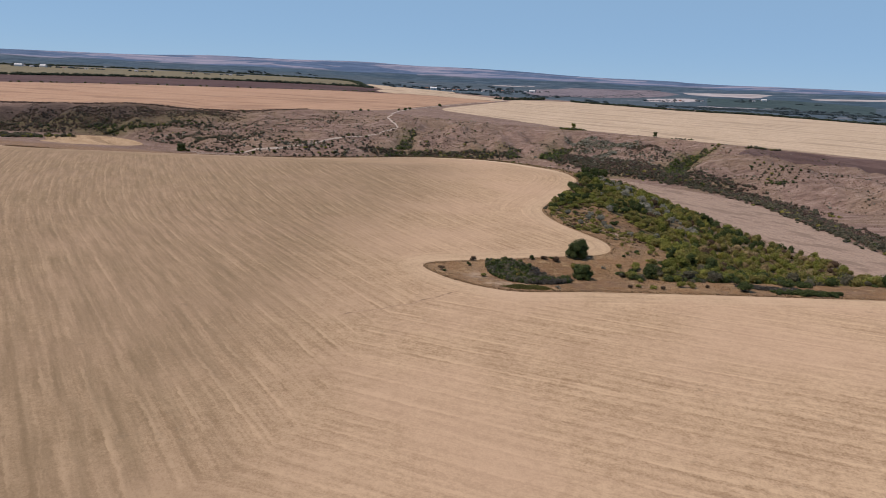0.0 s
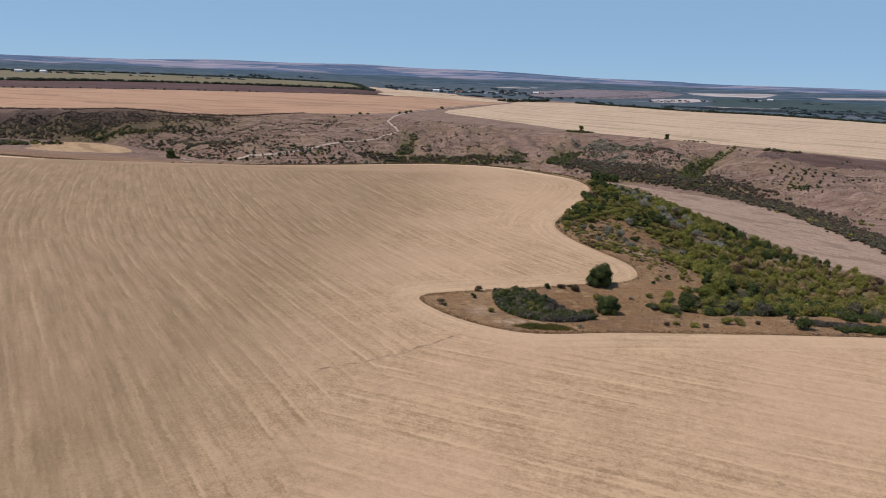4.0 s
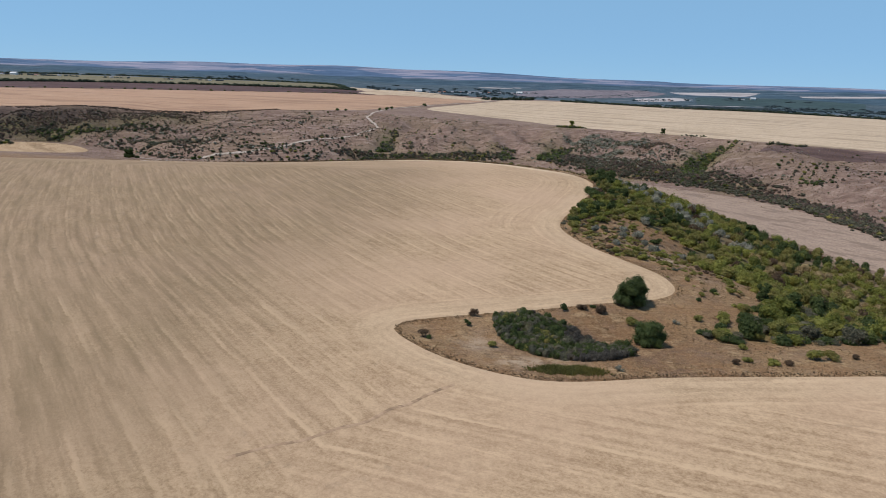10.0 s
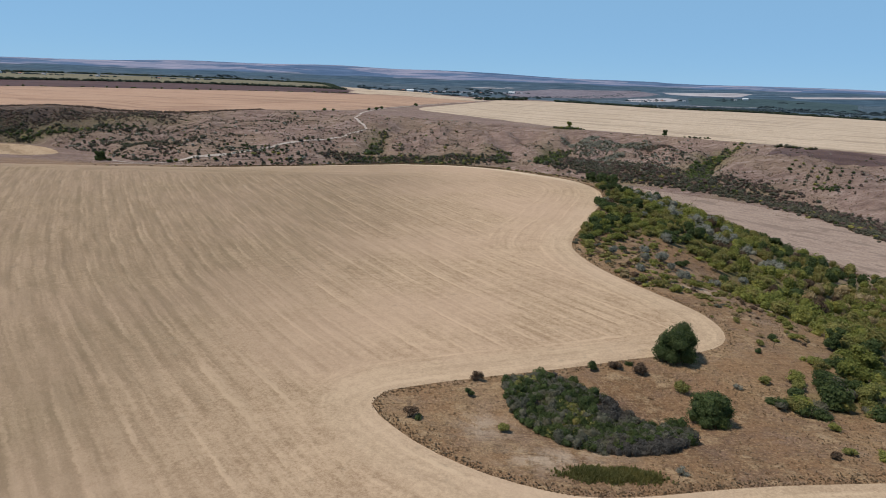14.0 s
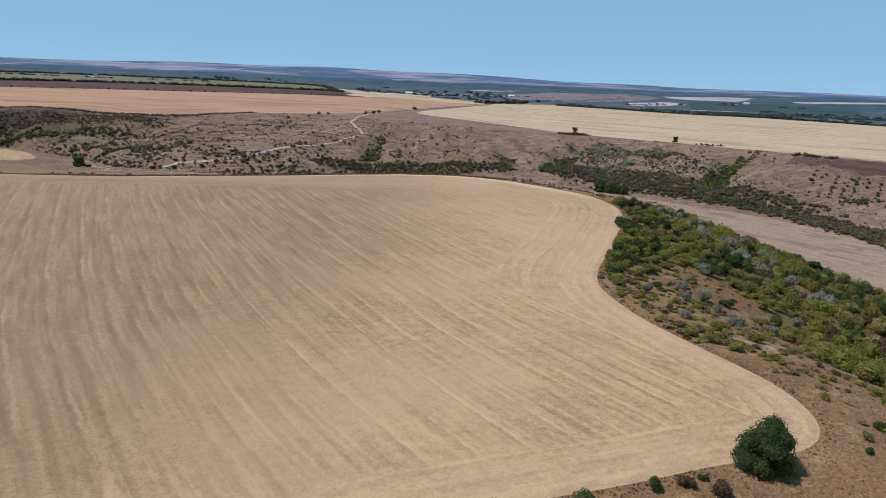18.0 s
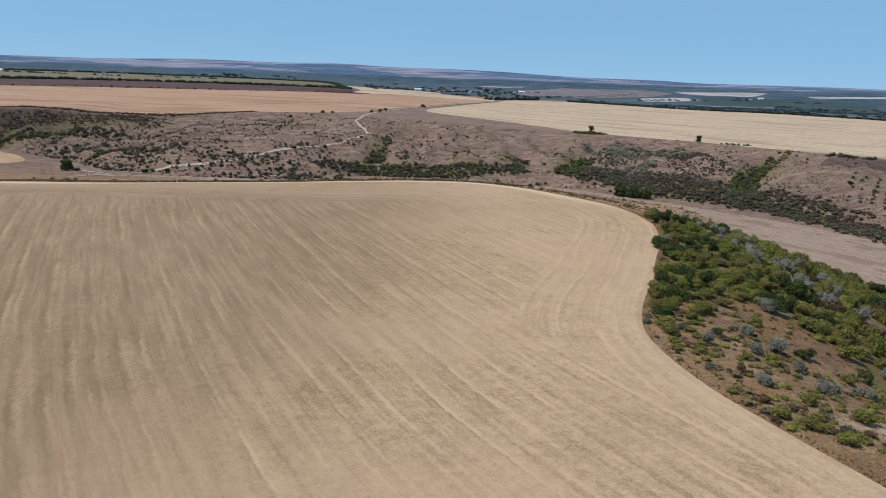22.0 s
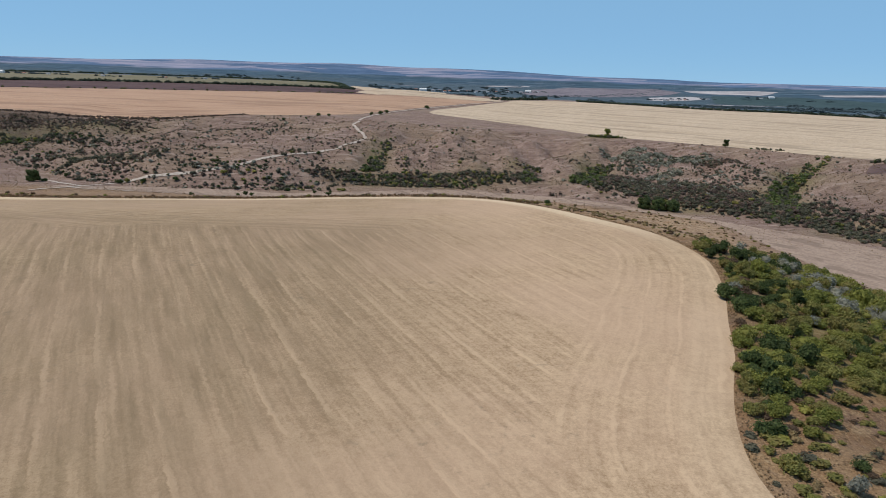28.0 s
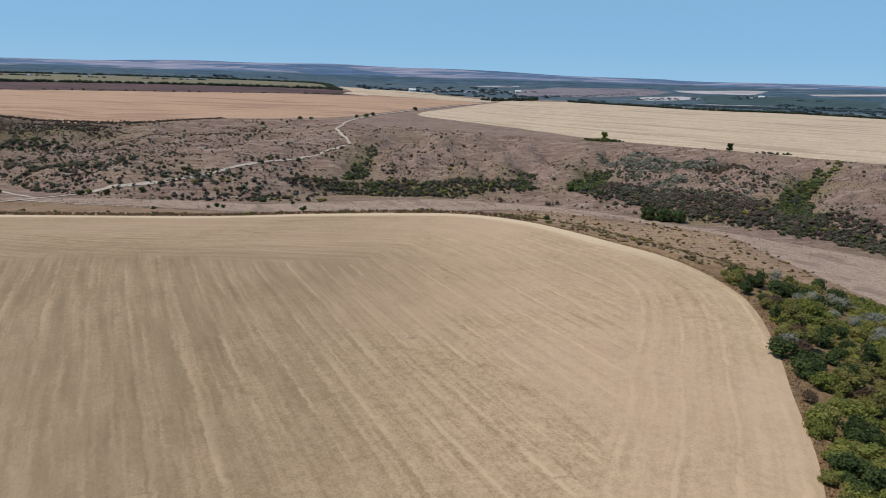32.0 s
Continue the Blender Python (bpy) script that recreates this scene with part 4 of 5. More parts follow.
tree(123, 303, 5.5, 5.0, "dark", "dark tree standing on the slope crest", 15, 0.14, count=2400, leaf_size=0.19)

for x, y, tall, wide, seed in ((103.5, 487, 5.6, 7.5, 16), (109.5, 484.5, 6.6, 8.6, 17), (116, 483, 6.0, 8.0, 18)):
    tree(x, y, tall, wide, "dark", "dark green tree of the clump on the valley floor", seed, 0.16, count=1500, leaf_size=0.26)

# rough spit between the two parts of the field
SPIT = "shrubs on the grassy spit"
for x, y, size, kind, shape in ((7.8, 159.2, 1.6, "brown", "tall"), (6.7, 155.4, 1.4, "dark", "tall"), (-0.2, 150.0, 2.0, "brown", "spiky"), (0.6, 149.6, 1.1, "dark", "round"), (9.8, 148.4, 1.7, "olive", "round"),
                                (23.0, 163.0, 1.9, "dark", "round"), (26.5, 163.6, 1.9, "brown", "round"), (29.2, 162.4, 2.3, "brown", "round"), (28.4, 164.6, 1.2, "dark", "round"), (33.4, 158.6, 2.3, "olive", "round"),
                                (41.1, 159.8, 1.3, "grey", "spiky"), (26.3, 139.9, 1.3, "grey", "spiky"), (50.7, 173.5, 1.4, "olive", "round"), (53.9, 176.4, 1.5, "dark", "round"), (48.9, 170.4, 1.3, "dark", "round"),
                                (60.9, 184.3, 2.0, "yellow", "round"), (61.6, 187.5, 1.8, "yellow", "round"), (58.2, 177.9, 1.9, "yellow", "round"), (51.6, 182.8, 1.6, "olive", "spiky"),
                                (50.0, 162.4, 2.6, "yellow", "round"), (45.4, 161.5, 1.7, "olive", "round"), (56.0, 169.0, 2.4, "yellow", "spread"), (47.8, 150.4, 1.6, "yellow", "round"),
                                (45.8, 144.3, 1.5, "olive", "round"), (43.6, 143.4, 1.3, "brown", "round"), (48.9, 143.5, 1.8, "yellow", "spread"), (51.0, 143.4, 1.4, "brown", "round"),
                                (56.0, 145.8, 2.6, "yellow", "round"), (58.6, 145.6, 2.6, "olive", "round"), (62.5, 146.5, 1.2, "brown", "round"), (70.0, 155.6, 3.4, "dark", "round"),
                                (70.2, 144.9, 3.7, "dark", "round"), (71.5, 152.0, 3.4, "dark", "tall"), (84.5, 153.0, 3.2, "dark", "spread"), (88.5, 152.5, 3.0, "dark", "spread")):
    shrub(x, y, size, kind, shape, group=SPIT)
# bare purplish twigs and a low green mound at the foot of the thicket, beside the rim
foot = {}
twigs = random.Random(77)
for _ in range(230):
    u = twigs.random()
    w = twigs.uniform(0.8, 1.7)
    foot.setdefault("plum", []).append((72.5 + 15 * u + twigs.gauss(0, 0.8), 148.6 - 3.2 * u + twigs.gauss(0, 1.1), w, w * twigs.uniform(0.5, 0.8)))
for _ in range(120):
    w = twigs.uniform(0.9, 1.9)
    foot.setdefault("dark", []).append((86 + twigs.gauss(0, 3.6), 144.2 + twigs.gauss(0, 0.7), w, w * twigs.uniform(0.6, 0.9)))
for i, (kind, at) in enumerate(sorted(foot.items())):
    cover("foot_thicket", at, kind, {"plum": "purplish bare twigs at the foot of the thicket", "dark": "low dark green mound of bushes beside the rim"}[kind], "thicket", 35 + i, 150, 0.085)
# the dense clump on the spit
rng = random.Random(4)
CLUMP = np.array([(11, 159.5), (16, 161.5), (20.5, 158.5), (24, 154.5), (26, 151.8), (31, 151.3), (31, 147), (28.5, 144.8), (24.5, 143.4), (20.5, 143.6), (15.5, 146), (12, 150), (10.8, 153.5)], float)
done = 0
clump_rest = {}
while done < 900:
    x, y = rng.uniform(10, 33), rng.uniform(143, 162)
    if inside_distance(np.array([x]), np.array([y]), CLUMP)[0] > 0.3:
        dead = float(value_noise(np.array(x), np.array(y), 4.2, 15)) + rng.uniform(-0.25, 0.25)
        if done >= 45:
            w = rng.uniform(0.7, 1.7)
            clump_rest.setdefault("plum" if dead > 0.45 else rng.choice(("dark", "dark", "hill", "hill")) if dead > -0.4 else rng.choice(("olive", "hill", "dark", "dark")), []).append((x, y, w, w * rng.uniform(0.6, 1.25)))
            done += 1
            continue
        shrub(x, y, rng.uniform(1.3, 2.4), "plum" if dead > 0.45 else rng.choice(("dark", "dark", "hill")), rng.choice(("spread", "spiky", "spiky", "tall")), group="thicket on the grassy spit", tall=rng.uniform(0.6, 0.85))
        done += 1
for i, (kind, at) in enumerate(sorted(clump_rest.items())):
    cover("spit_thicket", at, kind, {"green": "green", "dark": "dark green", "olive": "olive", "plum": "dusky grey-brown", "hill": "dusky green"}[kind] + " twiggy growth of the thicket on the spit", "thicket", 30 + i, 240, 0.062)
# the green slope: the bushes by the rim one by one, the rest as thicket
spots, rest = [], {}
while len(spots) < 1250:
    x, y = rng.uniform(34, 162), rng.uniform(150, 376)
    deep = float(on_grid(DENSE, x, y))
    if deep < 0.2 or float(on_grid(EDGE, x, y)) > -1.2 :
        continue
    size = rng.uniform(1.9, 4.6)
    if y > 314 and x < 100 and rng.random() < 0.03 * (y - 314) + 0.3:
        spots.append((x, y, 1.2))
        rest.setdefault(rng.choice(("straw", "olive", "straw", "brown")), []).append((x, y, rng.uniform(0.9, 2.0), rng.uniform(0.6, 1.2)))
        continue
    if any((x - a) ** 2 + (y - b) ** 2 < (0.265 * (size + s)) ** 2 for a, b, s in spots):
        continue
    spots.append((x, y, size))
    n = value_noise(np.array(x), np.array(y), 17, 11) + 0.6 * value_noise(np.array(x), np.array(y), 6, 12)
    ridge = math.exp(-((x - (84 - 0.3 * (y - 300))) / 11) ** 2) if 255 < y < 334 else 0
    if ridge > 0.4 and rng.random() < 0.5:
        kind = "grey"
    elif y < 164:
        kind = rng.choice(("dark", "green", "olive", "scrub", "dark"))
    elif x > 84 and y < 262 and rng.random() < 0.6:
        kind = rng.choice(("olive", "olive", "straw", "brown", "straw", "green") if x > 96 else ("olive", "yellow", "olive", "green", "brown", "yellow"))
    elif y > 256:
        kind = ("green" if n > 0.45 else "yellow" if n > 0.1 else "olive" if n > -0.45 else "dark") if rng.random() < 0.6 else rng.choice(("olive", "brown", "dark", "dark", "olive", "green"))
    else:
        kind = ("green" if n > 0.1 else "yellow" if n > -0.1 else "olive" if n > -0.55 else "dark") if rng.random() < 0.7 else rng.choice(("green", "olive", "dark", "yellow", "olive"))
    low = rng.uniform(0.75, 1.1)
    if (x < 74 and 232 < y < 320 and len(SHRUBS) < 400) or (y < 180 and x < 70):
        shrub(x, y, size, kind, rng.choice(("round", "round", "spread", "tall")), group="green thicket on the slope", tall=low * 1.2)
    else:
        rest.setdefault(kind, []).append((x, y, size * 1.05, size * low * 1.15))
more = 0
while more < 330:
    x, y = rng.uniform(36, 92), rng.uniform(238, 318)
    if float(on_grid(DENSE, x, y)) < 0.2 or float(on_grid(EDGE, x, y)) > -1.0:
        continue
    more += 1
    size, n = rng.uniform(1.3, 3.0), float(value_noise(np.array(x), np.array(y), 12, 13)) + rng.uniform(-0.4, 0.4)
    rest.setdefault("green" if n > 0.5 else "yellow" if n > 0.2 else "olive" if n > -0.3 else "brown" if n > -0.45 else "dark", []).append((x, y, size * 1.2, size * rng.uniform(0.6, 0.85)))
for _ in range(420):
    x, y = rng.uniform(42, 125), rng.uniform(153, 178)
    if float(on_grid(DENSE, x, y)) > 0:
        size = rng.uniform(1.4, 3.0)
        rest.setdefault(rng.choice(("dark", "olive", "green", "scrub", "dark")), []).append((x, y, size * 1.2, size * rng.uniform(0.6, 0.85)))
for i, (kind, at) in enumerate(sorted(rest.items())):
    cover("thicket", at, kind, {"green": "fresh green leafy thicket on the slope", "yellow": "yellow-green low thicket on the slope", "olive": "olive-green thicket with browning leaves",
                                "dark": "dark green bushes within the thicket", "scrub": "dusty grey-green scrub at the thicket's edge", "grey": "silver-grey bushes along the slope crest", "brown": "withered brown bushes in the thicket", "straw": "straw-coloured stems at the thicket's upper end"}[kind], "thicket", 40 + i, 400, 0.054)
# silver and yellow shrubs on the dry strip beside the rim
STRIP_SHRUBS = ((43.4, 226, 2.6, "grey"), (53.4, 234.5, 2.4, "grey"), (51.1, 226.2, 2.4, "grey"), (45.3, 212.8, 2.5, "grey"), (55.9, 229.6, 3.2, "grey"), (55.6, 222.7, 2.4, "grey"), (55.1, 214.5, 3.4, "grey"),
                         (64.7, 219.8, 2.8, "grey"), (78.6, 234.4, 2.6, "grey"), (64.2, 248.9, 3.4, "grey"), (61.2, 230.4, 3.4, "dark"), (58.2, 202.1, 1.8, "olive"), (67, 214, 1.6, "brown"), (51.6, 195.6, 1.6, "yellow"),
                         (53.8, 204.8, 3.0, "yellow"), (47.2, 198, 2.6, "yellow"), (45.0, 200.5, 2.8, "olive"), (42.6, 203, 2.4, "olive"), (51.7, 222.8, 2.6, "yellow"), (47.6, 222, 1.8, "olive"), (40.6, 222, 2.0, "olive"),
                         (38.6, 229, 3.2, "olive"), (39.6, 236, 4.0, "dark"), (37.6, 224, 1.6, "yellow"), (44, 216.5, 1.8, "brown"))
RIM_SHRUBS = ((49, 208, 2.4, "yellow"), (47, 231, 2.0, "dark"), (57.5, 240, 2.6, "yellow"), (48, 240, 3.4, "green"),
                         (60, 212, 2.0, "yellow"), (66, 226, 2.4, "olive"), (70, 222, 1.8, "yellow"), (59, 196, 1.5, "brown"), (57, 190, 1.4, "olive"), (55.0, 283.5, 4.6, "dark"), (58, 287, 3.0, "grey"), (66, 275, 2.2, "grey"), (41.8, 246, 3.2, "olive"), (40.2, 240.6, 2.6, "olive"), (44.2, 243.2, 2.6, "green"), (47.6, 245.7, 3.0, "dark"),
                         (46.4, 239.2, 2.4, "olive"), (48.4, 251, 2.8, "green"), (46.2, 254.6, 3.0, "dark"), (44, 249.2, 2.6, "yellow"), (50.4, 247.6, 2.4, "yellow"), (51.2, 243, 2.0, "olive"), (43, 240.4, 2.8, "green"), (49.2, 242.2, 3.0, "olive"),
                         (45.2, 246.4, 3.0, "dark"), (52.4, 249, 3.0, "green"), (49.6, 254.4, 3.2, "yellow"), (44.6, 236.4, 2.4, "yellow"), (54.4, 246, 2.8, "olive"), (43.2, 252.2, 2.2, "olive"))
for x, y, size, kind in STRIP_SHRUBS + RIM_SHRUBS:
    shrub(x, y, size, kind, "spiky" if kind == "brown" else "round", group="shrubs beside the field rim", tall=1.2 if kind == "grey" else 0.95)
# low growth between them
low_growth = {}
while sum(map(len, low_growth.values())) < 430:
    x, y = rng.uniform(34, 82), rng.uniform(172, 262)
    e = -float(on_grid(EDGE, x, y))
    if 0.8 < e < 38 and float(on_grid(DENSE, x, y)) < 2 and rng.random() < (0.2 if y < 190 else 1.4 if e < 9 else 0.8) * (0.55 + 0.6 * float(value_noise(np.array(x), np.array(y), 9, 61))):
        size = rng.uniform(0.6, 1.9) * (1.25 if e < 9 and y > 192 else 0.9)
        low_growth.setdefault(rng.choice(("olive", "olive", "straw", "brown", "olive", "scrub", "straw", "yellow")), []).append((x, y, size, size * 0.55))
for i, (kind, at) in enumerate(sorted(low_growth.items())):
    cover("undergrowth", at, kind, {"olive": "low olive undergrowth in the dry grass", "yellow": "low yellow-green undergrowth in the dry grass", "brown": "withered low plants in the dry grass",
                                    "straw": "low straw-coloured stems in the dry grass", "scrub": "dusty grey-green low plants in the dry grass"}[kind], "undergrowth", 70 + i, 90, 0.10)
# rim of the field at the far end
shrub(40.4, 397, 3.0, "dark", "round", "single dark bush on the far rim of the field")
shrub(-38, 407.5, 3.4, "dark", "tall", "upright dark shrub on the far rim of the field", tall=0.8)
low_growth = {}
for i in range(230):
    x = -190 + 255 * rng.random()
    back = FIELD_RIM[FIELD_RIM[:, 1] > 380]
    if x > 40:
        y = 395 + rng.uniform(2, 34) - (x - 40) * 0.8
    else:
        y = np.interp(x, back[:, 0], back[:, 1]) + rng.choice((2.0, 3.0, 4.5, 8)) + rng.uniform(-0.6, 2)
    if value_noise(np.array(x), np.array(0.0), 9, 62) < -0.25:
        continue
    size = rng.uniform(0.6, 2.2)
    low_growth.setdefault(rng.choice(("olive", "brown", "brown", "yellow", "olive", "scrub")), []).append((x, y, size, size * 0.6))
for i in range(2600):
    x, y = rng.uniform(20, 134), rng.uniform(325, 500)
    e = -float(on_grid(EDGE, x, y))
    if e > 2.5 and float(on_grid(ROUGH, x, y)) > -2 and rng.random() < 1.1 - e / 160:
        size = rng.uniform(0.5, 1.8)
        low_growth.setdefault(rng.choice(("olive", "straw", "straw", "brown", "straw")), []).append((x, y, size, size * 0.62))
for i, (kind, at) in enumerate(sorted(low_growth.items())):
    cover("low_shrubs", at, kind, "low scattered " + {"olive": "olive", "brown": "withered brown", "yellow": "yellow-green", "scrub": "grey-green", "straw": "straw-coloured"}[kind] + " shrubs along the dry rim", "shrubs", 60 + i, 70, 0.13)

# ---- rough grass ----
def tufts(name, spots, mat, label, seed, blades=7):
    """Grass tufts as one object: (x, y, height) each, of narrow bent blades."""
    rng = np.random.default_rng(seed)
    verts, faces = [], []
    zs = land(np.array([s[0] for s in spots]), np.array([s[1] for s in spots]))
    for (x, y, h), z in zip(spots, zs):
        for k in range(blades):
            a, lean, w = rng.uniform(0, 6.28), rng.uniform(0.15, 0.6) * h, 0.09 * h + 0.03
            bx, by = x + rng.uniform(-0.3, 0.3) * h, y + rng.uniform(-0.3, 0.3) * h
            c, s, i = math.cos(a), math.sin(a), len(verts)
            t = h * rng.uniform(0.6, 1.1)
            verts += [(bx - s * w, by + c * w, z - 0.03), (bx + s * w, by - c * w, z - 0.03), (bx + c * lean * 0.4 + s * w * 0.7, by + s * lean * 0.4 - c * w * 0.7, z + t * 0.65),
                      (bx + c * lean, by + s * lean, z + t), (bx + c * lean * 0.4 - s * w * 0.7, by + s * lean * 0.4 + c * w * 0.7, z + t * 0.65)]
            faces.append((i, i + 1, i + 2, i + 3, i + 4))
    return tagged(mesh_object(name, verts, faces, mat, smooth_faces=False), label, "grass", kind="stuff")


DRY_GRASS = material("dry_grass", leaf((0.26, 0.175, 0.095), (0.46, 0.34, 0.205)), 0.9, 0.5)
RUST_GRASS = material("rust_grass", leaf((0.25, 0.165, 0.092), (0.40, 0.275, 0.16)), 0.9, 0.55)
rng = random.Random(21)
verge, inner, dark = [], [], []
rim = FIELD_RIM[(FIELD_RIM[:, 1] < 400) & (FIELD_RIM[:, 0] > -10) & (FIELD_RIM[:, 0] < 150)]
for a, b in zip(rim, rim[1:]):
    d = b - a
    long = float(np.hypot(*d))
    out = np.array([-d[1], d[0]]) / max(long, 1e-6)
    for _ in range(int(long * 5)):
        p = a + d * rng.random() + out * rng.uniform(0.1, 1.5)
        (verge if rng.random() < 0.99 else dark).append((p[0], p[1], rng.uniform(0.1, 0.26)))
while len(inner) < 6000:
    x, y = rng.uniform(-5, 84), rng.uniform(136, 262)
    e = -float(on_grid(EDGE, x, y))
    if e > 1 and value_noise(np.array(x), np.array(y), 7, 31) + rng.uniform(-0.6, 0.6) > 0.05:
        (inner if rng.random() < 0.9 else dark).append((x, y, rng.uniform(0.06, 0.19)))
tufts("dry_grass", inner, DRY_GRASS, "straw-coloured dry grass tufts on rough ground", 1)
tufts("rust_grass", dark, RUST_GRASS, "rust-brown withered grass tufts on rough ground", 2)
tufts("verge_grass", verge, DRY_GRASS, "dry grass verge along the rim of the stubble", 3)
reeds = []
while len(reeds) < 1100:
    x, y = rng.uniform(13, 29), rng.uniform(136.6, 143.5)
    spread = ((x - 19.6 + 0.9 * (y - 139.4)) / 4.6) ** 2 + ((y - 139.4) / 1.7) ** 2 + 0.5 * float(value_noise(np.array(x), np.array(y), 1.3, 33))
    if rng.random() < math.exp(-1.6 * max(0.0, spread) ** 2) and float(on_grid(EDGE, x, y)) < -0.8:
        reeds.append((x, y, rng.uniform(0.25, 0.8) * max(0.4, 1.2 - 0.7 * max(0.0, spread))))
bank = []
for a, b in zip(rim, rim[1:]):
    if a[1] < 158 and a[0] < 80:
        d = b - a
        out = np.array([-d[1], d[0]]) / max(float(np.hypot(*d)), 1e-6)
        for _ in range(int(np.hypot(*d) * 14)):
            p = a + d * rng.random() + out * abs(rng.gauss(0.1, 0.5))
            bank.append((p[0], p[1], rng.uniform(0.05, 0.15)))
for a, b in zip(FIELD_RIM, FIELD_RIM[1:]):
    if a[1] > 385 and -340 < a[0] < 42:
        d = b - a
        out = np.array([-d[1], d[0]]) / max(float(np.hypot(*d)), 1e-6)
        for _ in range(int(np.hypot(*d) * 6)):
            p = a + d * rng.random() + out * rng.uniform(0.5, 5)
            bank.append((p[0], p[1], rng.uniform(0.35, 0.9)))
tufts("bank_grass", bank, RUST_GRASS, "rust-brown dead grass on the low bank of the rim", 5)
GREEN_GRASS = material("green_grass", leaf((0.125, 0.125, 0.037), (0.31, 0.27, 0.095)), 0.8, 0.4)
tufts("green_grass", reeds, GREEN_GRASS, "patch of tall green grass at the tip of the rough", 4)

# ---- the far slope of the valley ----
bents, stalks = [], []
for _ in range(22000):
    x = rng.uniform(-345, 285)
    foot, brow = np.interp(x, SIDE_X, FOOT_Y), np.interp(x, SIDE_X, BROW_Y)
    y = rng.uniform(foot - 55, brow)
    if float(on_grid(EDGE, x, y)) < -12:
        (bents if rng.random() < 0.5 else stalks).append((x, y, rng.uniform(0.35, 0.8) * (1 if y > foot else 0.6)))
tufts("slope_grass", bents, RUST_GRASS, "rust-brown bents scattered over the far slope and valley floor", 6, 4)
tufts("slope_grass", stalks, DRY_GRASS, "pale dry grass tufts scattered over the far slope and valley floor", 7, 4)
slope = {}


def put(kind, x, y, w, h):
    if kind == "olive" and rng.random() < 0.75:
        kind = "scrub"
    elif kind == "green" and rng.random() < 0.3:
        kind = "dark"
    elif kind == "dark" and rng.random() < 0.7:
        kind = "hill"
    elif kind == "brown":
        kind = "rust"
    elif kind == "yellow" and rng.random() < 0.8:
        kind = "green"
    slope.setdefault("fresh" if kind in ("green", "yellow") else kind, []).append((x, y, w, h))


for _ in range(9000):
    x = rng.uniform(-345, 285)
    foot, brow = np.interp(x, SIDE_X, FOOT_Y), np.interp(x, SIDE_X, BROW_Y)
    u = rng.random()
    y = foot + (brow - foot) * u
    n = value_noise(np.array(x), np.array(y), 30, 41) + 0.7 * value_noise(np.array(x), np.array(y), 11, 42)
    want = 0.06 + 0.34 * (1 - u) ** 1.3 + 0.42 * n + (0.10 if -230 < x < -60 else 0.0) - (0.25 if x < -240 else 0.0)
    if rng.random() < want:
        w = rng.uniform(0.6, 1.7) + 1.7 * max(0.0, rng.random() - 0.75) * 4 * (1 - 0.4 * u)
        put(rng.choice(("dark", "olive", "dark", "brown", "brown", "grey", "scrub")), x, y, w, w * rng.uniform(0.55, 0.95))
# larger shrubs, with grassy lanes between them, low on the western slope
for _ in range(1500):
    x, u = rng.uniform(-260, -50), rng.random() ** 1.25 * 0.75
    foot, brow = np.interp(x, SIDE_X, FOOT_Y), np.interp(x, SIDE_X, BROW_Y)
    y = foot + (brow - foot) * u
    if value_noise(np.array(x * 0.35), np.array(y + 0.25 * x), 9, 46) + rng.uniform(-0.4, 0.4) > 0.05 + 0.35 * u:
        w = rng.uniform(1.2, 3.1) * (1.1 - 0.4 * u)
        put(rng.choice(("hill", "dark", "hill", "brown", "scrub", "grey")), x, y, w, w * rng.uniform(0.6, 0.95))
# cushions and tussocks in rows: along the sheep paths in the west, down the rills in the east
cushions = {}
while sum(map(len, cushions.values())) < 7500:
    x = rng.uniform(-420, 285)
    foot, brow = np.interp(x, SIDE_X, FOOT_Y), np.interp(x, SIDE_X, BROW_Y)
    u = rng.random()
    y = foot + (brow - foot) * u
    if x < -45:
        n = value_noise(np.array(x * 0.16), np.array(y + 0.12 * x), 4.5, 43)
    else:
        n = value_noise(np.array(x - 0.1 * y), np.array(y * 0.16), 5, 44)
    if n + 0.6 * value_noise(np.array(x), np.array(y), 24, 45) + rng.uniform(-0.35, 0.35) > 0.30 - 0.2 * (1 - u):
        w = rng.uniform(0.5, 1.15) * (1.1 if x < -45 else 0.75)
        cushions.setdefault(rng.choice(("hill", "rust", "scrub", "rust")), []).append((x, y, w, w * rng.uniform(0.5, 0.9)))
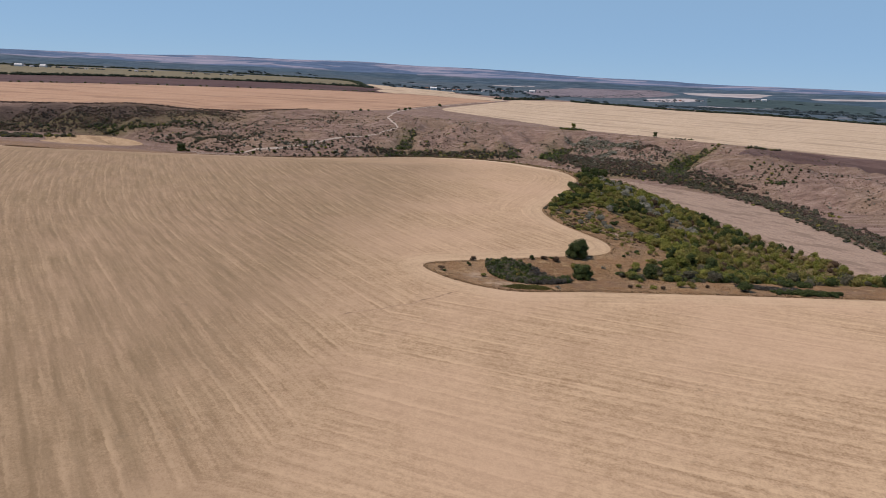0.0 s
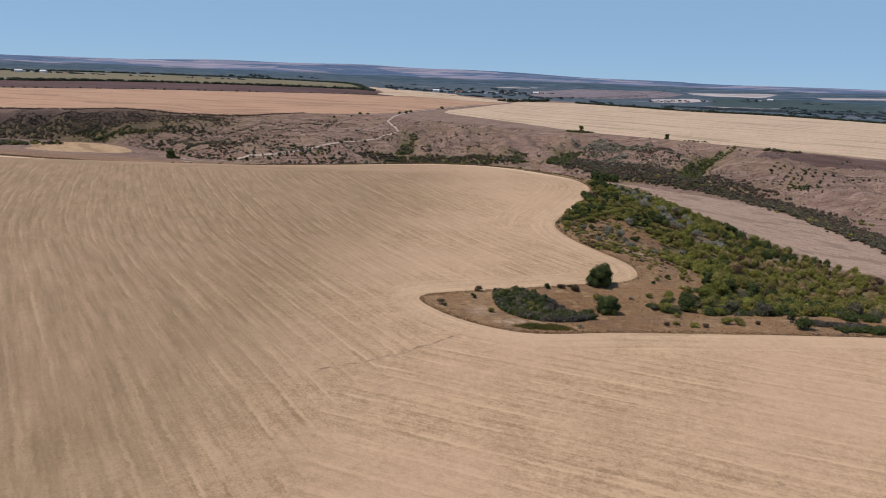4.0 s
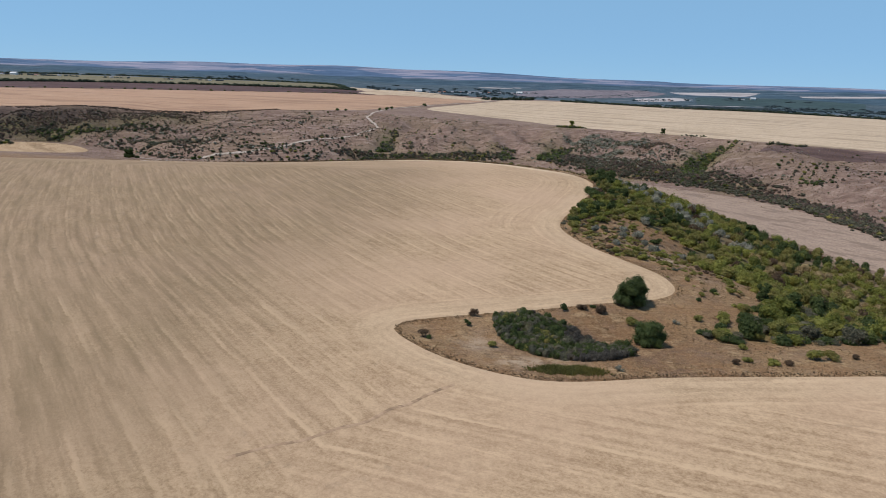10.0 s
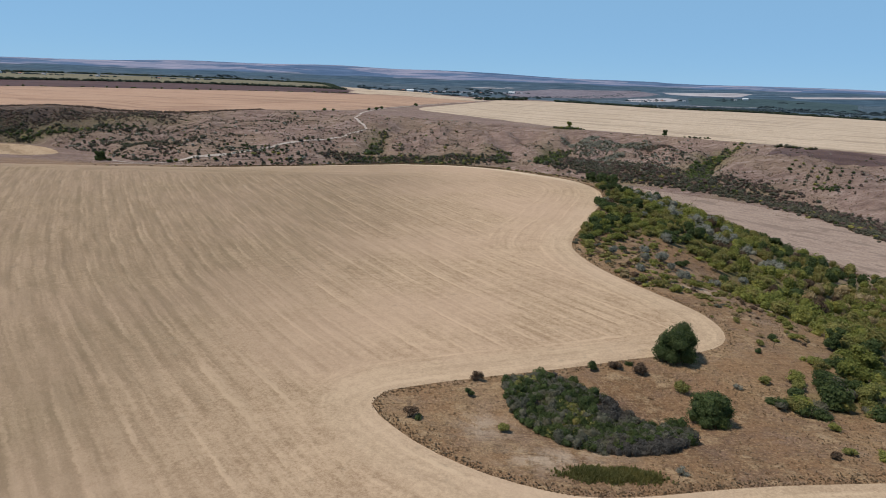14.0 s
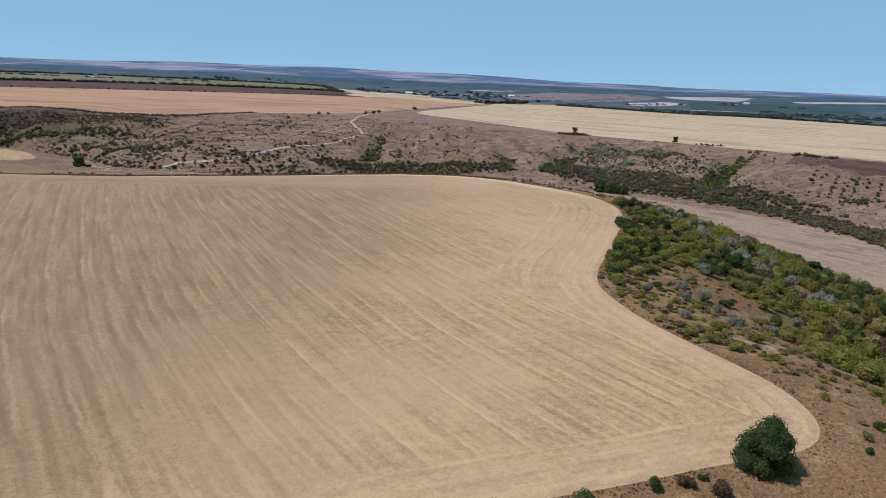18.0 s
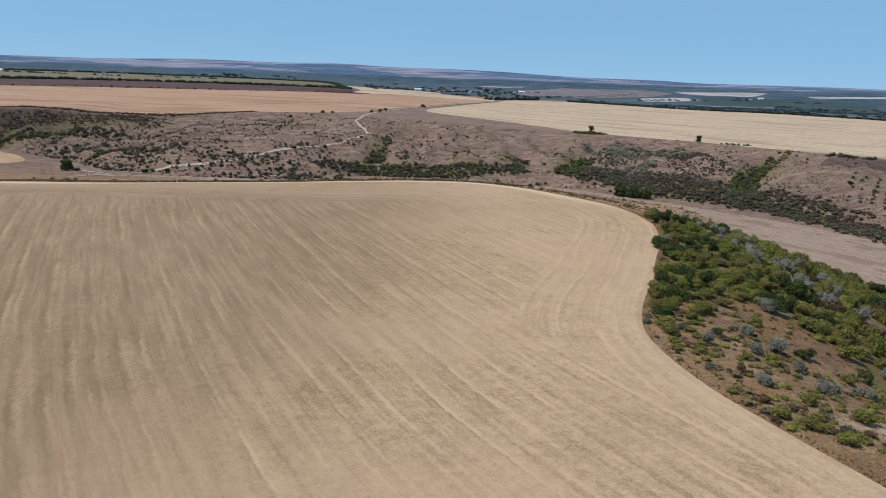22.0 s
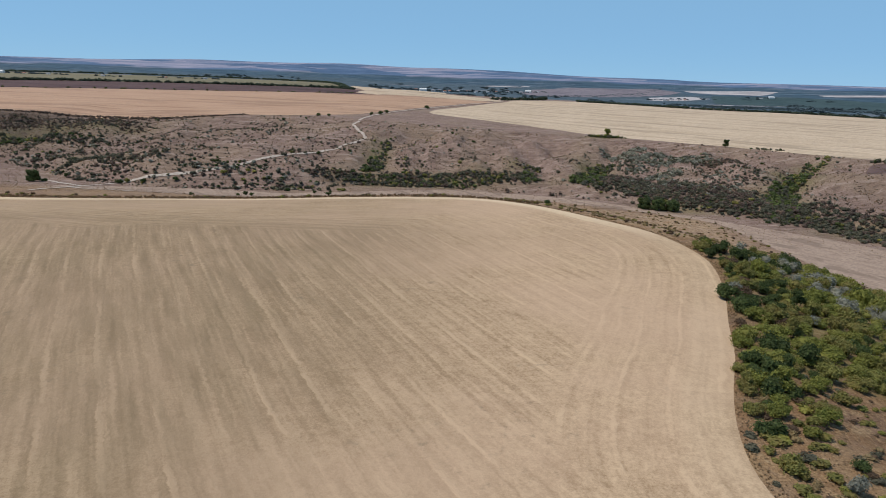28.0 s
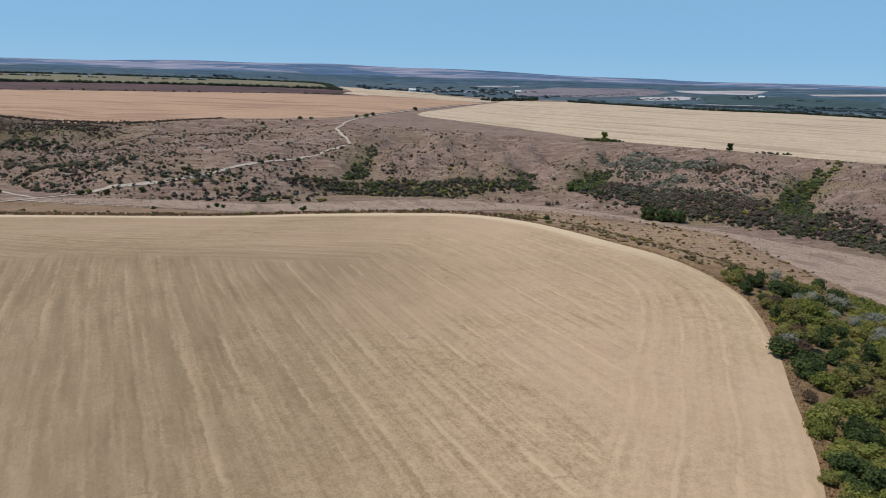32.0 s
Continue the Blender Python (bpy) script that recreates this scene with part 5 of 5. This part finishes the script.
# belts of thicker growth: foot of the slope, ravines, damp hollows
FOOT_BELTS = (
    (-2, 535, 60, 8, 0, 520, ("hill", "hill", "dark", "olive", "brown", "green"), 2.8), (52, 536, 7, 6, 0, 50, ("hill", "dark", "green"), 3.0), (56, 552, 5, 15, -20, 30, ("olive", "green"), 2.4),
    (-37, 556, 7, 14, -8, 60, ("green", "dark", "hill"), 3.6), (-34, 582, 6, 24, -8, 60, ("olive", "yellow", "hill"), 2.4), (-20, 560, 5, 18, 10, 30, ("olive", "yellow", "hill"), 2.0), (-58, 533, 18, 6, 10, 70, ("hill", "brown", "hill"), 2.6),
)
EAST_BELTS = (
    (84, 532, 9, 8, 20, 110, ("green", "green", "dark"), 3.8), (97, 556, 7, 22, -24, 100, ("green", "dark", "olive", "hill"), 3.0), (118, 584, 15, 8, -20, 170, ("grey", "grey", "hill", "grey"), 2.2),
    (140, 561, 30, 9, -14, 420, ("grey", "grey", "grey", "scrub"), 2.2), (128, 534, 10, 8, 0, 90, ("grey", "grey", "hill"), 2.4), (114, 550, 9, 12, 0, 90, ("grey", "scrub", "hill"), 2.2), (166, 545, 12, 8, -20, 90, ("brown", "brown", "hill"), 2.2),
    (112, 520, 14, 8, -35, 120, ("hill", "hill", "grey", "brown"), 2.6), (140, 505, 26, 12, -38, 240, ("hill", "brown", "scrub", "grey"), 2.2), (160, 520, 18, 14, -30, 130, ("scrub", "brown", "hill", "grey"), 1.9),
    (212, 536, 13, 6, 40, 50, ("green", "green", "olive"), 2.4), (194, 519, 17, 5, 42, 130, ("green", "green", "olive"), 2.8), (174, 493, 19, 7, 56, 200, ("green", "green", "hill"), 3.1), (164, 470, 13, 9, 60, 170, ("green", "hill", "hill"), 3.2),
    (206, 385, 30, 12, -66, 130, ("hill", "brown", "olive"), 2.2), (218, 425, 10, 4, -40, 26, ("dark", "green"), 2.6),
)
WEST_BELTS = (
    (-196, 553, 22, 6, 44, 120, ("hill", "dark", "hill"), 3.2), (-172, 540, 22, 12, 20, 80, ("hill", "scrub", "brown"), 2.8), (-290, 598, 48, 6, -6, 170, ("hill", "dark", "green", "olive"), 3.2), (-230, 590, 26, 8, 0, 70, ("hill", "dark", "dark"), 3.0),
    (-355, 626, 80, 20, 0, 620, ("rust", "brown", "rust", "scrub"), 2.2), (-370, 606, 70, 9, 4, 380, ("rust", "hill", "brown", "dark"), 2.5), (-376, 558, 30, 14, 10, 150, ("dark", "scrub", "dark", "olive"), 4.0), (-255, 632, 60, 16, -6, 540, ("brown", "rust", "rust", "scrub"), 1.9), (-345, 566, 26, 7, 10, 36, ("dark", "olive"), 4.4), (-120, 522, 40, 10, 18, 70, ("dark", "olive", "grey"), 2.6),
)
BROW_BELTS = (
    (118, 630, 13, 3, -10, 46, ("green", "dark"), 2.6), (205, 574, 12, 2, -35, 16, ("dark",), 2.4), (250, 522, 16, 3, -40, 24, ("dark", "olive"), 3.0), (-75, 512, 30, 8, 0, 40, ("dark", "olive"), 2.6),
)
for cx, cy, rx, ry, turn, count, kinds, size in FOOT_BELTS + EAST_BELTS + WEST_BELTS + BROW_BELTS:
    c, s = math.cos(radians(turn)), math.sin(radians(turn))
    for _ in range(count):
        a, d = rng.uniform(0, 6.28), math.sqrt(rng.random()) * rng.uniform(0.75, 1.1)
        u, v = math.cos(a) * d * rx, math.sin(a) * d * ry
        w = size * rng.uniform(0.55, 1.25)
        put(rng.choice(kinds), cx + u * c - v * s, cy + u * s + v * c, w, w * rng.uniform(0.6, 0.95))
belt = spline([(84, 518), (101, 509), (113, 499), (131, 485), (151, 470), (167, 452), (179, 430), (188, 400), (192, 365), (194, 325), (198, 270)], 8)
for a, b in zip(belt, belt[1:]):
    for _ in range(int(np.hypot(*(b - a)) * 5.2)):
        p = a + (b - a) * rng.random()
        w = rng.uniform(1.8, 3.8)
        put(rng.choice(("hill", "dark", "hill", "hill", "brown", "olive")), p[0] + rng.gauss(3, 3.2), p[1] + rng.gauss(3, 3.2), w, w * rng.uniform(0.5, 0.75))
        put(rng.choice(("scrub", "hill", "brown", "brown")), p[0] + rng.gauss(9, 5), p[1] + rng.gauss(9, 5), w * 0.9, w * rng.uniform(0.5, 0.8))
for _ in range(800):
    x, y = rng.uniform(92, 195), rng.uniform(455, 585)
    u = (y - np.interp(x, SIDE_X, FOOT_Y)) / (np.interp(x, SIDE_X, BROW_Y) - np.interp(x, SIDE_X, FOOT_Y))
    if 0.02 < u < 0.72 and value_noise(np.array(x), np.array(y), 16, 71) > -0.35:
        w = rng.uniform(0.8, 1.9)
        put(rng.choice(("grey", "scrub", "brown", "hill", "hill")), x, y, w, w * 0.75)
# planted rows on the pale spur
for i in range(7):
    for j in range(8):
        u, v = i / 6, j / 7
        x, y = 203 + 22 * u + (23 - 6 * u) * v + rng.uniform(-0.8, 0.8), 447 - 23 * u + (33 - 10 * u) * v + rng.uniform(-0.8, 0.8)
        if rng.random() < 0.8:
            w = rng.uniform(1.5, 2.7)
            put(rng.choice(("dark", "olive")), x, y, w, w * 0.8)
for i, (kind, at) in enumerate(sorted(slope.items())):
    cover("slope_shrubs", at, kind, {"dark": "dark shrubs scattered over the dry far slope", "olive": "olive shrubs scattered over the dry far slope", "brown": "withered brown shrubs on the far slope",
                                     "grey": "silver-grey bushes massed on the far slope", "hill": "dusky grey-green shrubs over the dry far slope", "rust": "rusty brown shrubs on the far slope", "fresh": "fresh green bushes in the damp hollows",
                                     "scrub": "dusty grey-green scrub over the dry far slope"}[kind], "shrubs", 80 + i, 44, 0.15)
for i, (kind, at) in enumerate(sorted(cushions.items())):
    cover("slope_cushions", at, kind, {"hill": "low dusky green cushions in rows on the slope", "rust": "low rust-brown tussocks in rows on the slope",
                                       "scrub": "low grey-green cushions in rows on the slope"}[kind], "undergrowth", 100 + i, 16, 0.24)
# single shrubs that stand out on the slope and the valley floor
for x, y, size, kind in ((-92.6, 488, 3.2, "dark"), (-95.4, 485, 2.4, "dark"), (-89, 486, 2.6, "dark"), (-75.5, 505, 2.6, "dark"), (-164, 508, 4.6, "dark"), (-160, 509, 3.4, "olive"), (-150.8, 507, 4.0, "dark"), (-134.9, 510, 3.4, "dark"),
                         (-112.5, 518, 3.6, "olive"), (-122.8, 536, 4.0, "dark"), (-103, 446, 2.2, "dark"), (-61, 500, 2.2, "dark"), (-111, 647, 3.2, "dark"), (-95.3, 650, 2.8, "dark"), (-88.3, 663, 4.6, "dark"), (-81, 664, 3.0, "dark"),
                         (-201.0, 505, 3.6, "dark"), (-53.7, 706, 4.2, "dark"), (-48.6, 724, 4.6, "dark"), (-44.8, 741, 4.6, "dark"), (-13, 889, 5.6, "dark"), (-70, 560, 3.0, "dark"), (-84, 553, 2.6, "olive"), (-40, 596, 2.4, "yellow"),
                         (10, 612, 2.6, "dark"), (24, 605, 3.0, "dark"), (0, 590, 2.4, "olive"), (218, 470, 3.6, "dark"), (232, 455, 3.0, "olive"), (112, 630, 4.0, "green"), (125, 629, 3.4, "green")):
    shrub(x, y, size, kind, "round", {"dark": "dark rounded shrub standing alone on dry pasture", "olive": "olive shrub standing alone on dry pasture"}.get(kind, ""), group="shrubs across the valley")

# ---- tree lines and far woods ----
def tree_line(line, gap, wide, tall, spread):
    pts = spline(line, 10)
    out = []
    for a, b in zip(pts, pts[1:]):
        for k in range(max(1, int(np.hypot(*(b - a)) / gap))):
            p = a + (b - a) * rng.random()
            w = wide * rng.uniform(0.6, 1.3)
            out.append((p[0] + rng.uniform(-spread, spread), p[1] + rng.uniform(-spread, spread), w, tall * rng.uniform(0.55, 1.2)))
    return out


cover("tree_line", tree_line([(-1100, 1130), (-888, 1325), (-788, 1568), (-577, 1728), (-293, 1762), (-190, 1640)], 3.2, 13, 8, 3), "wood", "dark windbreak of trees between two fields", "trees", 120, 30, 0.2)
cover("tree_line", tree_line([(-1850, 2330), (-1500, 2800), (-950, 3010), (-460, 2720), (-260, 2000)], 4.5, 18, 9, 5), "wood", "dark far tree line behind the olive field", "trees", 121, 24, 0.22)
cover("tree_line", tree_line([(268, 1492), (350, 1402), (452, 1280), (578, 1252), (656, 1142), (800, 960), (900, 720)], 1.7, 9, 5.0, 4), "wood", "bushy tree line along the pale field", "trees", 122, 30, 0.2)
cover("tree_line", tree_line([(96, 1420), (130, 1440), (170, 1480), (215, 1540)], 3.2, 11, 10, 7), "wood", "clump of dark trees at the end of the road", "trees", 123, 34, 0.2)
cover("hedge", tree_line([(-654, 980), (-553, 1103), (-402, 1203), (-219, 1318), (-150, 1345)], 34, 6, 3.5, 1.5), "dark", "sparse bushes along the ploughed field", "bushes", 124, 24, 0.22)
cover("hedge", tree_line([(-450, 664), (-330, 658), (-275, 654), (-209, 645), (-174, 648), (-139, 658)], 0.45, 2.2, 1.3, 1.5), "rust", "dry bushes along the brow of the slope", "bushes", 125, 24, 0.2)
woods = []
for _ in range(1500):
    x, y = rng.uniform(-2400, 2600), rng.uniform(1750, 3300)
    r = math.hypot(x, y - 100)
    if r - 1700 + 0.45 * max(min(x, 900), -1200) > 0 and r < 3350 and (x / y > -0.1 or r > 3080):
        if value_noise(np.array(x), np.array(y), 260, 51) + 0.5 * value_noise(np.array(x), np.array(y), 90, 52) > 0.12 and not (300 < x < 1250 and y > 2400):
            w = rng.uniform(16, 38)
            woods.append((x, y, w, rng.uniform(6, 10)))
for _ in range(520):
    t = rng.random()
    woods.append((700 + 900 * t + rng.uniform(-60, 60), 2120 + 150 * math.sin(t * 3) + rng.uniform(-110, 110), rng.uniform(8, 15), rng.uniform(3, 5.5)))
for _ in range(230):
    s, t = rng.random(), rng.random()
    woods.append((360 + 700 * s + 250 * (t - 0.5), 2520 + 950 * s + 500 * (t - 0.5), rng.uniform(5, 12), rng.uniform(2.5, 5)))
cover("far_wood", woods, "far", "distant dark woodland on the lowland, haze mixed into its green", "woods", 126, 26, 0.2)


# ---- the village ----
def box(bm, lo, hi):
    vs = [bm.verts.new((x, y, z)) for z in (lo[2], hi[2]) for y in (lo[1], hi[1]) for x in (lo[0], hi[0])]
    for f in ((0, 2, 3, 1), (4, 5, 7, 6), (0, 1, 5, 4), (2, 6, 7, 3), (0, 4, 6, 2), (1, 3, 7, 5)):
        bm.faces.new([vs[i] for i in f])


def house(wide, deep, tall, roof_mat, label):
    """A gabled house with roof overhang, door, windows and chimney, front towards -y."""
    root = new("house")
    bm = bmesh.new()
    box(bm, (-wide / 2, -deep / 2, -1), (wide / 2, deep / 2, tall))
    wall = part("wall", bm, WHITE_WALL, root)
    bm = bmesh.new()
    h, o = tall + deep * 0.32, 0.5
    vs = [bm.verts.new(p) for p in ((-wide / 2 - o, -deep / 2 - o, tall - 0.2), (wide / 2 + o, -deep / 2 - o, tall - 0.2), (wide / 2 + o, 0, h), (-wide / 2 - o, 0, h),
                                    (wide / 2 + o, deep / 2 + o, tall - 0.2), (-wide / 2 - o, deep / 2 + o, tall - 0.2))]
    for f in ((0, 1, 2, 3), (3, 2, 4, 5), (0, 3, 5), (1, 4, 2), (0, 5, 4, 1)):
        bm.faces.new([vs[i] for i in f])
    roof = part("roof", bm, roof_mat, root)
    bm = bmesh.new()
    box(bm, (wide * 0.2, -0.4, h - 1.2), (wide * 0.2 + 0.8, 0.4, h + 0.9))
    part("chimney", bm, RED_ROOF, roof)
    for k in (-0.32, -0.1, 0.32):
        bm = bmesh.new()
        box(bm, (k * wide - 0.6, -deep / 2 - 0.06, 1.0), (k * wide + 0.6, -deep / 2 + 0.02, 2.3))
        part("window", bm, DARK_GLASS, wall)
    bm = bmesh.new()
    box(bm, (0.1 * wide, -deep / 2 - 0.05, 0), (0.1 * wide + 1.1, -deep / 2 + 0.02, 2.1))
    part("door", bm, BARK, root)
    return tagged(root, label, "house", "houses of the far village")


HOUSES = [house(12, 9, 3.4, GREY_ROOF, "whitewashed house with a grey gabled roof"), house(10, 8, 3.2, RED_ROOF, "whitewashed house with a red tiled roof"), house(24, 12, 7.0, WHITE_WALL, "large white barn with a pale roof")]
places = [(-66, 2560, 2, 10), (-30, 2600, 0, -20), (-8, 2640, 0, 30), (30, 2650, 1, 0), (62, 2680, 0, 15), (100, 2700, 1, -12), (128, 2660, 0, 40), (175, 2720, 0, 5), (215, 2790, 1, -30), (262, 2830, 0, 10), (318, 2860, 0, 0), (352, 2900, 2, 5),
          (408, 3010, 0, 20), (-96, 2700, 1, 0), (12, 2560, 1, 20)]
places += [(850, 2720, 0, 0), (905, 2800, 0, 30), (990, 2890, 1, 0), (1110, 2960, 0, 10), (1400, 3100, 0, 0), (1460, 3130, 2, 0),
          (-1560, 2420, 2, 20), (-1530, 2450, 0, 0), (-1500, 2470, 2, -10), (-1580, 2480, 0, 30), (-1440, 2500, 1, 0), (-1380, 2540, 0, 0), (-1200, 2560, 0, 10), (-1010, 2640, 1, 0), (-880, 2680, 0, 0)]
for i, (x, y, k, a) in enumerate(places):
    m = pose(x, y, ground_at(x, y), 0, 0, a)
    if k in [q[2] for q in places[:i]]:
        copy_thing(HOUSES[k], m)
    else:
        HOUSES[k].matrix_world = m
cover("village_trees", [(x + rng.uniform(-50, 50), y + rng.uniform(12, 60), rng.uniform(7, 15), rng.uniform(5, 9)) for x, y, k, a in places for _ in range(10)], "far", "dark garden trees round the village houses, haze mixed into their green", "trees", 127, 26, 0.2)
